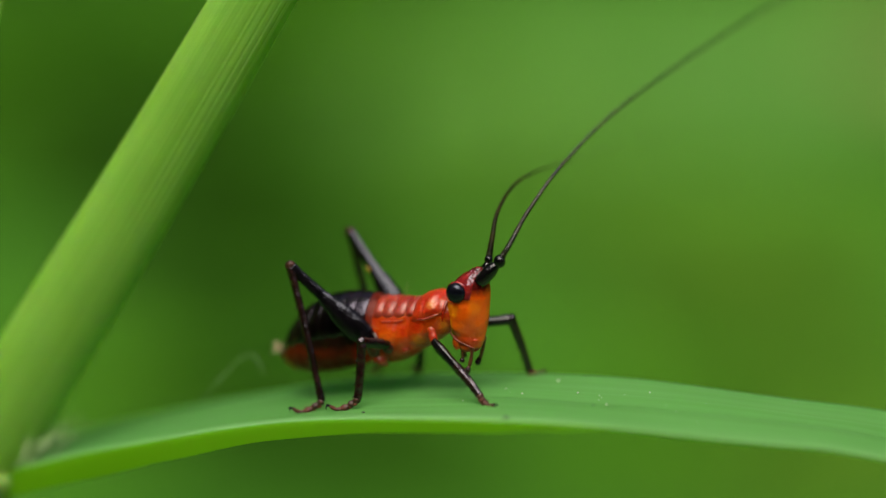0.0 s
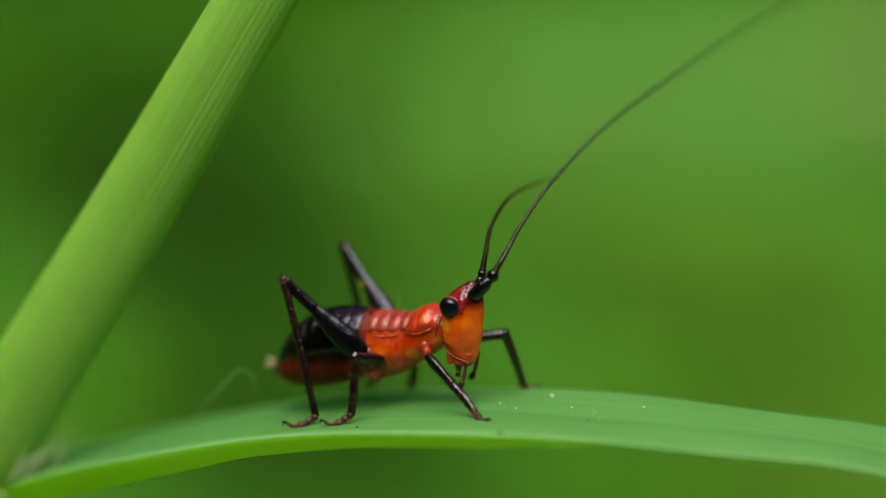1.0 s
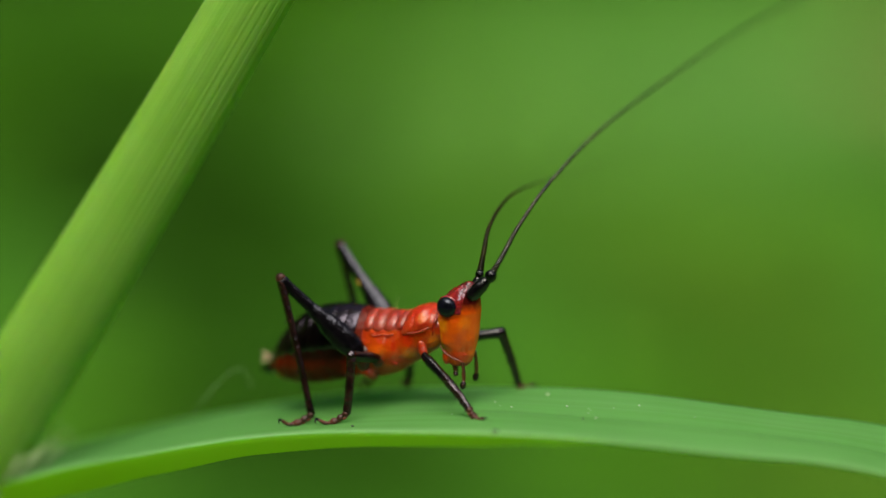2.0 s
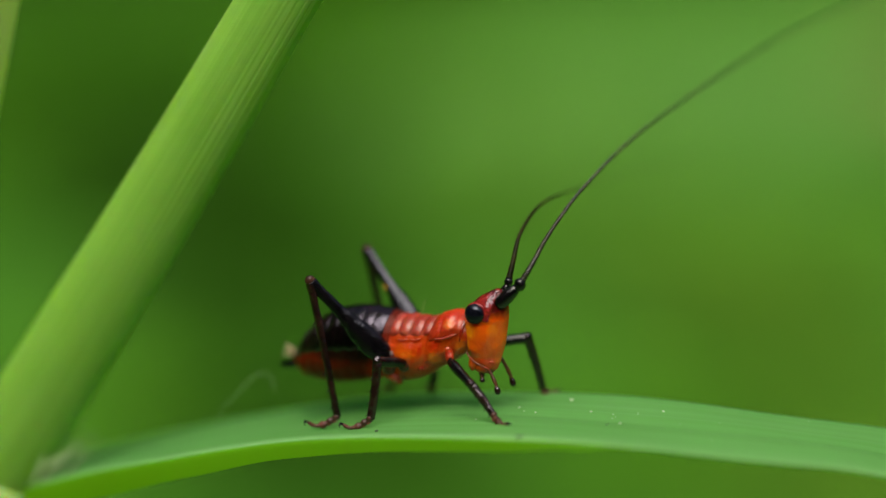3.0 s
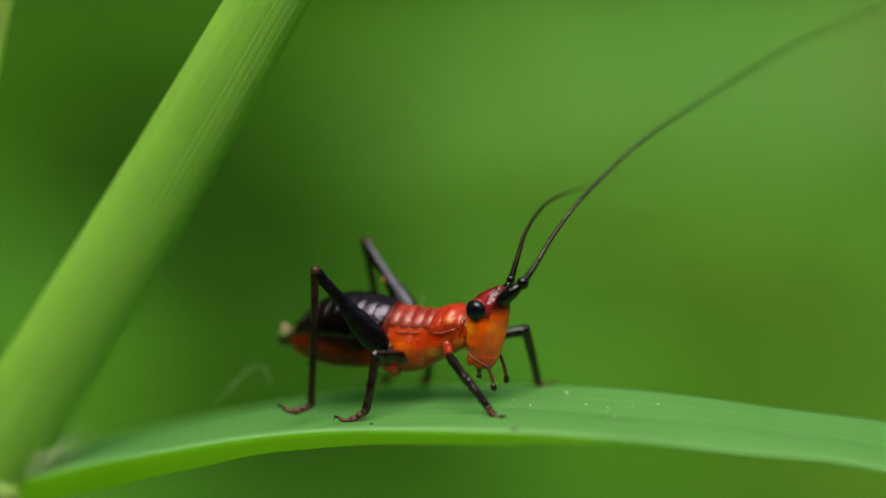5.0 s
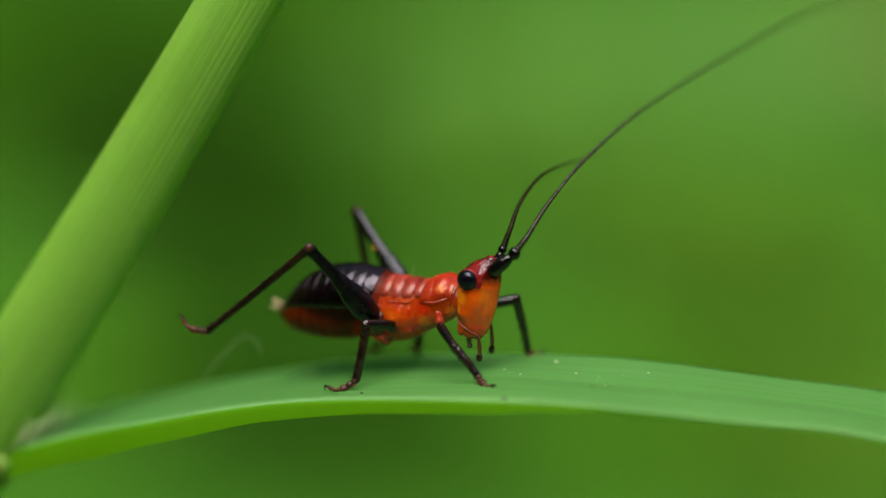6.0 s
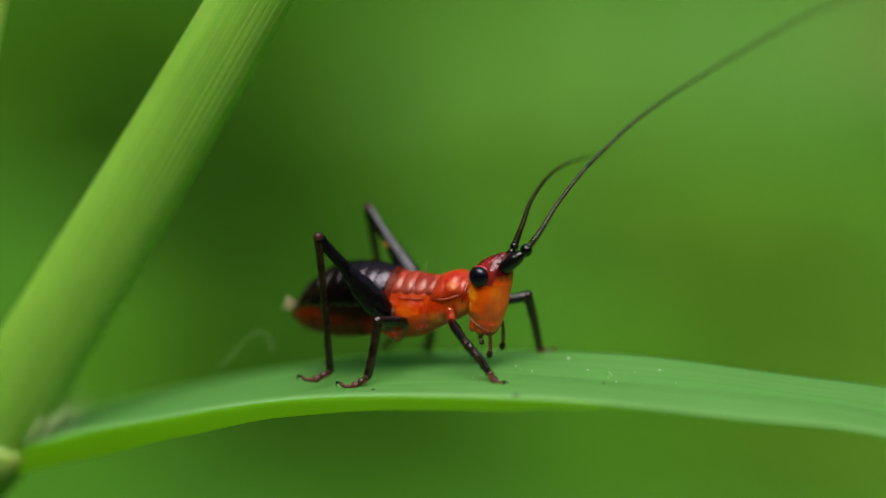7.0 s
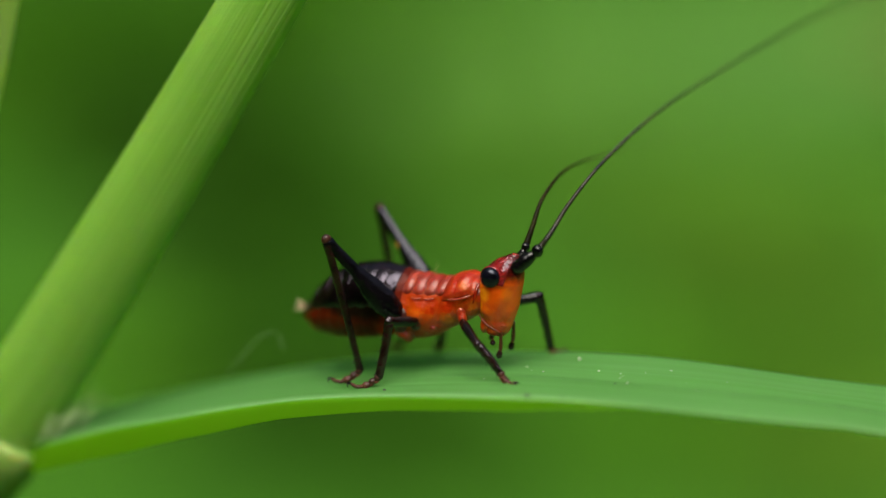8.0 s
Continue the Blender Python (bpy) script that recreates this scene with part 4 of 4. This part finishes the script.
# how far the near tail feeler is swung out from behind the tail
CERCUS_OUT = [(0, 0.2), (0.8, 0.2), (1.5, 0.55), (2.8, 1.0), (4.7, 1.0), (5.4, 0.5), (5.8, 0.0), (8.0, 0.0)]
# the near hind leg: knee, ankle and the way its foot points
HIND_KNEE = [(0, -3.35, -1.75, 4.96), (1.7, -3.33, -1.77, 4.97), (2.8, -2.86, -2.19, 5.2), (3.5, -2.82, -2.06, 5.27), (4, -2.46, -2.16, 5.5), (4.7, -2.25, -2.17, 5.64),
             (5.2, -2.1, -2.8, 5.3), (5.6, -1.9, -3.4, 4.95), (5.8, -1.79, -3.77, 4.84), (5.9, -1.85, -3.33, 5.23), (6.0, -1.72, -3.18, 5.42), (6.1, -1.77, -2.87, 5.59),
             (6.2, -1.71, -2.8, 5.66), (6.4, -1.79, -2.78, 5.63), (6.6, -1.91, -2.73, 5.59), (7.0, -2.1, -2.67, 5.51), (7.5, -2.17, -2.71, 5.44), (8.0, -2.24, -2.66, 5.42)]
HIND_ANKLE = [(0, -1.78, -2.4, 0.28), (1.7, -1.78, -2.4, 0.28), (2.8, -1.72, -2.36, 0.30), (3.5, -1.68, -2.3, 0.46), (4, -1.58, -2.35, 0.57), (4.7, -1.40, -2.0, 0.80),
              (5.0, -2.4, -2.6, 0.9), (5.3, -4.6, -3.6, 1.6), (5.6, -5.4, -4.6, 6.6), (5.7, -6.1, -4.9, 5.4), (5.8, -6.54, -5.14, 3.79), (5.9, -6.2, -5.7, 3.7), (6.0, -5.43, -4.08, 2.12),
              (6.1, -4.9, -3.75, 1.73), (6.2, -4.15, -3.78, 1.34), (6.3, -3.52, -3.5, 0.97), (6.4, -3.03, -3.16, 0.75), (6.6, -2.58, -2.9, 0.58),
              (7.0, -1.83, -2.4, 0.49), (7.5, -1.55, -2.15, 0.5), (8.0, -1.22, -2.1, 0.53)]
HIND_FOOT = [(0, -0.55, -0.41, -0.34), (3.0, -0.66, -0.41, -0.36), (4.7, -0.6, -0.4, -0.45), (5.3, -0.8, -0.2, -0.1), (5.8, -0.8, 0.0, 0.05), (6.1, -0.8, 0.0, 0.05), (6.4, -0.75, -0.2, -0.25), (6.7, -0.66, -0.4, -0.34), (8, -0.66, -0.4, -0.48)]
TIMES = [0, 0.4, 0.8, 1.2, 1.7, 2.0, 2.3, 2.6, 2.8, 3.0, 3.2, 3.5, 3.8, 4.0, 4.4, 4.7, 4.85, 5.0, 5.15, 5.3, 5.45, 5.6, 5.7, 5.8, 5.9, 6.0, 6.1, 6.2, 6.3, 6.4, 6.5, 6.6, 6.8, 7.0, 7.25, 7.5, 7.75, 8.0]


def row_at(rows, t):
    return Vector([float(np.interp(t, [r[0] for r in rows], [r[k] for r in rows])) for k in (1, 2, 3)])


def lean(t):
    """The body's shift and nod at a time, in the insect's resting space."""
    f = linear(LEAN, t)
    hip = Matrix.Translation(Vector((1.8, 0.0, 2.76)) * MM)
    return Matrix.Translation(Vector((0.30 * f, 0, -0.07 * f)) * MM) @ hip @ pose(0, 0, 0, 0, 5.5 * f, 1.5 * f) @ hip.inverted()


def bend(hip, ankle, upper, lower, pole):
    """The knee between hip and ankle, bent to the side of pole."""
    way = ankle - hip
    d = min(way.length, (upper + lower) * 0.999)
    way.normalize()
    along = (upper ** 2 - lower ** 2 + d * d) / (2 * d)
    side = pole - hip
    side = (side - way * side.dot(way)).normalized()
    return hip + way * along + side * math.sqrt(max(upper ** 2 - along ** 2, 0))


def place(m, p):
    return (m @ (Vector(p) * MM)) / MM


def motions():
    bug, moving = INSECT
    walk(bug, [(t, BUG @ lean(t)) for t in TIMES])
    tip = Matrix.Translation(Vector((-0.4, 0, 2.6)) * MM)
    walk(moving["abdomen"], [(t, tip @ pose(0, 0, 0, 0, linear(TAIL_UP, t), -1.0 * linear(LEAN, t)) @ tip.inverted()) for t in TIMES])
    for name, side in (("cercus_near", -1), ("cercus_far", 1)):
        root = Matrix.Translation(Vector((-4.36, side * 0.26, 1.14)) * MM)
        walk(moving[name], [(t, root @ pose(0, 0, 0, 0, -8, -85 * (1 - linear(CERCUS_OUT, t)) if side < 0 else -60)) for t in TIMES])
    neck = Matrix.Translation(Vector((2.1, 0, 3.6)) * MM)
    walk(moving["head"], [(t, neck @ pose(0, 0, 0, 0, 1.5 * linear(LEAN, t), 0) @ neck.inverted()) for t in TIMES])
    joint = Matrix.Translation(Vector((4.14, -0.10, 5.56)) * MM)
    walk(moving["whip_near"], [(t, joint @ pose(0, 0, 0, 0, linear([(0, -1.0), (1.5, -2.0), (2.8, -2.6), (3.5, -3.2), (4.5, -2.4), (6.0, -0.5), (6.5, -0.4), (8.0, -0.9)], t), 0) @ joint.inverted()) for t in TIMES])
    joint = Matrix.Translation(Vector((3.5, 0.4, 5.42)) * MM)
    walk(moving["whip_far"], [(t, joint @ pose(0, 0, 0, 0, linear([(0, 0.0), (1.7, 0.5), (2.8, 2.0), (4.7, 3.5), (6.0, 9.0), (6.5, 9.5), (7.0, 8.5), (8.0, 6.5)], t), 0) @ joint.inverted()) for t in TIMES])
    for key in LEGS:
        femur, tibia, tarsus, lf, lt = moving[key]
        hip, knee, knee_on, ankle, toe = [Vector(p) for p in LEGS[key]]
        rows = [[], [], []]
        for t in TIMES:
            body = lean(t)
            back = body.inverted()
            h = place(body, hip)
            if key == "hind_near":
                k = h + (row_at(HIND_KNEE, t) - h).normalized() * lf
                a = k + (row_at(HIND_ANKLE, t) - k).normalized() * lt
                foot = a + row_at(HIND_FOOT, t)
            else:
                k = bend(h, ankle, lf, lt, knee.lerp(knee_on, linear(LEAN, t)))
                a, foot = k + (ankle - k).normalized() * lt, toe
            out = Vector((0, 0.0 if key == "hind_near" else -0.3 if "near" in key else 0.4, 1))
            rows[0].append((t, back @ aim(h, k, out)))
            rows[1].append((t, back @ aim(k, a, Vector((1, 0, 0.3)))))
            rows[2].append((t, back @ aim(a, foot, (0, 0, 1))))
        for ob, r in zip((femur, tibia, tarsus), rows):
            walk(ob, r)
    # mouth feelers: tucked in, then stretched down to the blade, then hanging
    reach = {
        "palp_near": ((3.2, -0.3, 2.3), [(0, -0.1, -0.2, -0.8), (1.7, -0.1, -0.2, -0.8), (2.5, 0.6, -0.15, -1), (4.7, 0.6, -0.15, -1), (5.6, 0.25, -0.1, -1), (6.6, 0.18, -0.1, -1), (7.2, 0.14, -0.1, -1), (8, 0.08, -0.1, -1)]),
        "palp_far": ((3.42, 0.3, 2.60), [(0, -0.22, 0.0, -0.85), (1.7, -0.2, 0.0, -0.85), (2.5, 0.5, 0.15, -1), (4.7, 0.4, 0.15, -1), (5.6, 0.12, 0.1, -1), (6.6, 0.1, 0.1, -1), (8, -0.02, 0.1, -1)]),
        "lip_near": ((2.72, -0.22, 2.3), [(0, 0.2, -0.2, -1), (2.5, 0.6, -0.2, -1), (4.7, 0.5, -0.2, -1), (6, 0.5, -0.2, -1), (8, 0.5, -0.2, -1)]),
        "lip_far": ((2.66, 0.22, 2.3), [(0, -0.1, 0.2, -1), (2.5, 0.1, 0.2, -1), (4.7, 0.1, 0.2, -1), (6, 0.0, 0.2, -1), (8, -0.05, 0.2, -1)]),
    }
    for name, (root, rows) in reach.items():
        walk(moving[name], [(t, aim(root, Vector(root) + row_at(rows, t), (1, 0, 0))) for t in (0, 0.7, 1.7, 2.1, 2.5, 3.5, 4.7, 5.2, 5.6, 6.0, 6.6, 7.2, 8.0)])


build_ground()
build_light_screen()
build_far_plants()
build_grass()
build_silk()
INSECT = build_insect()
motions()
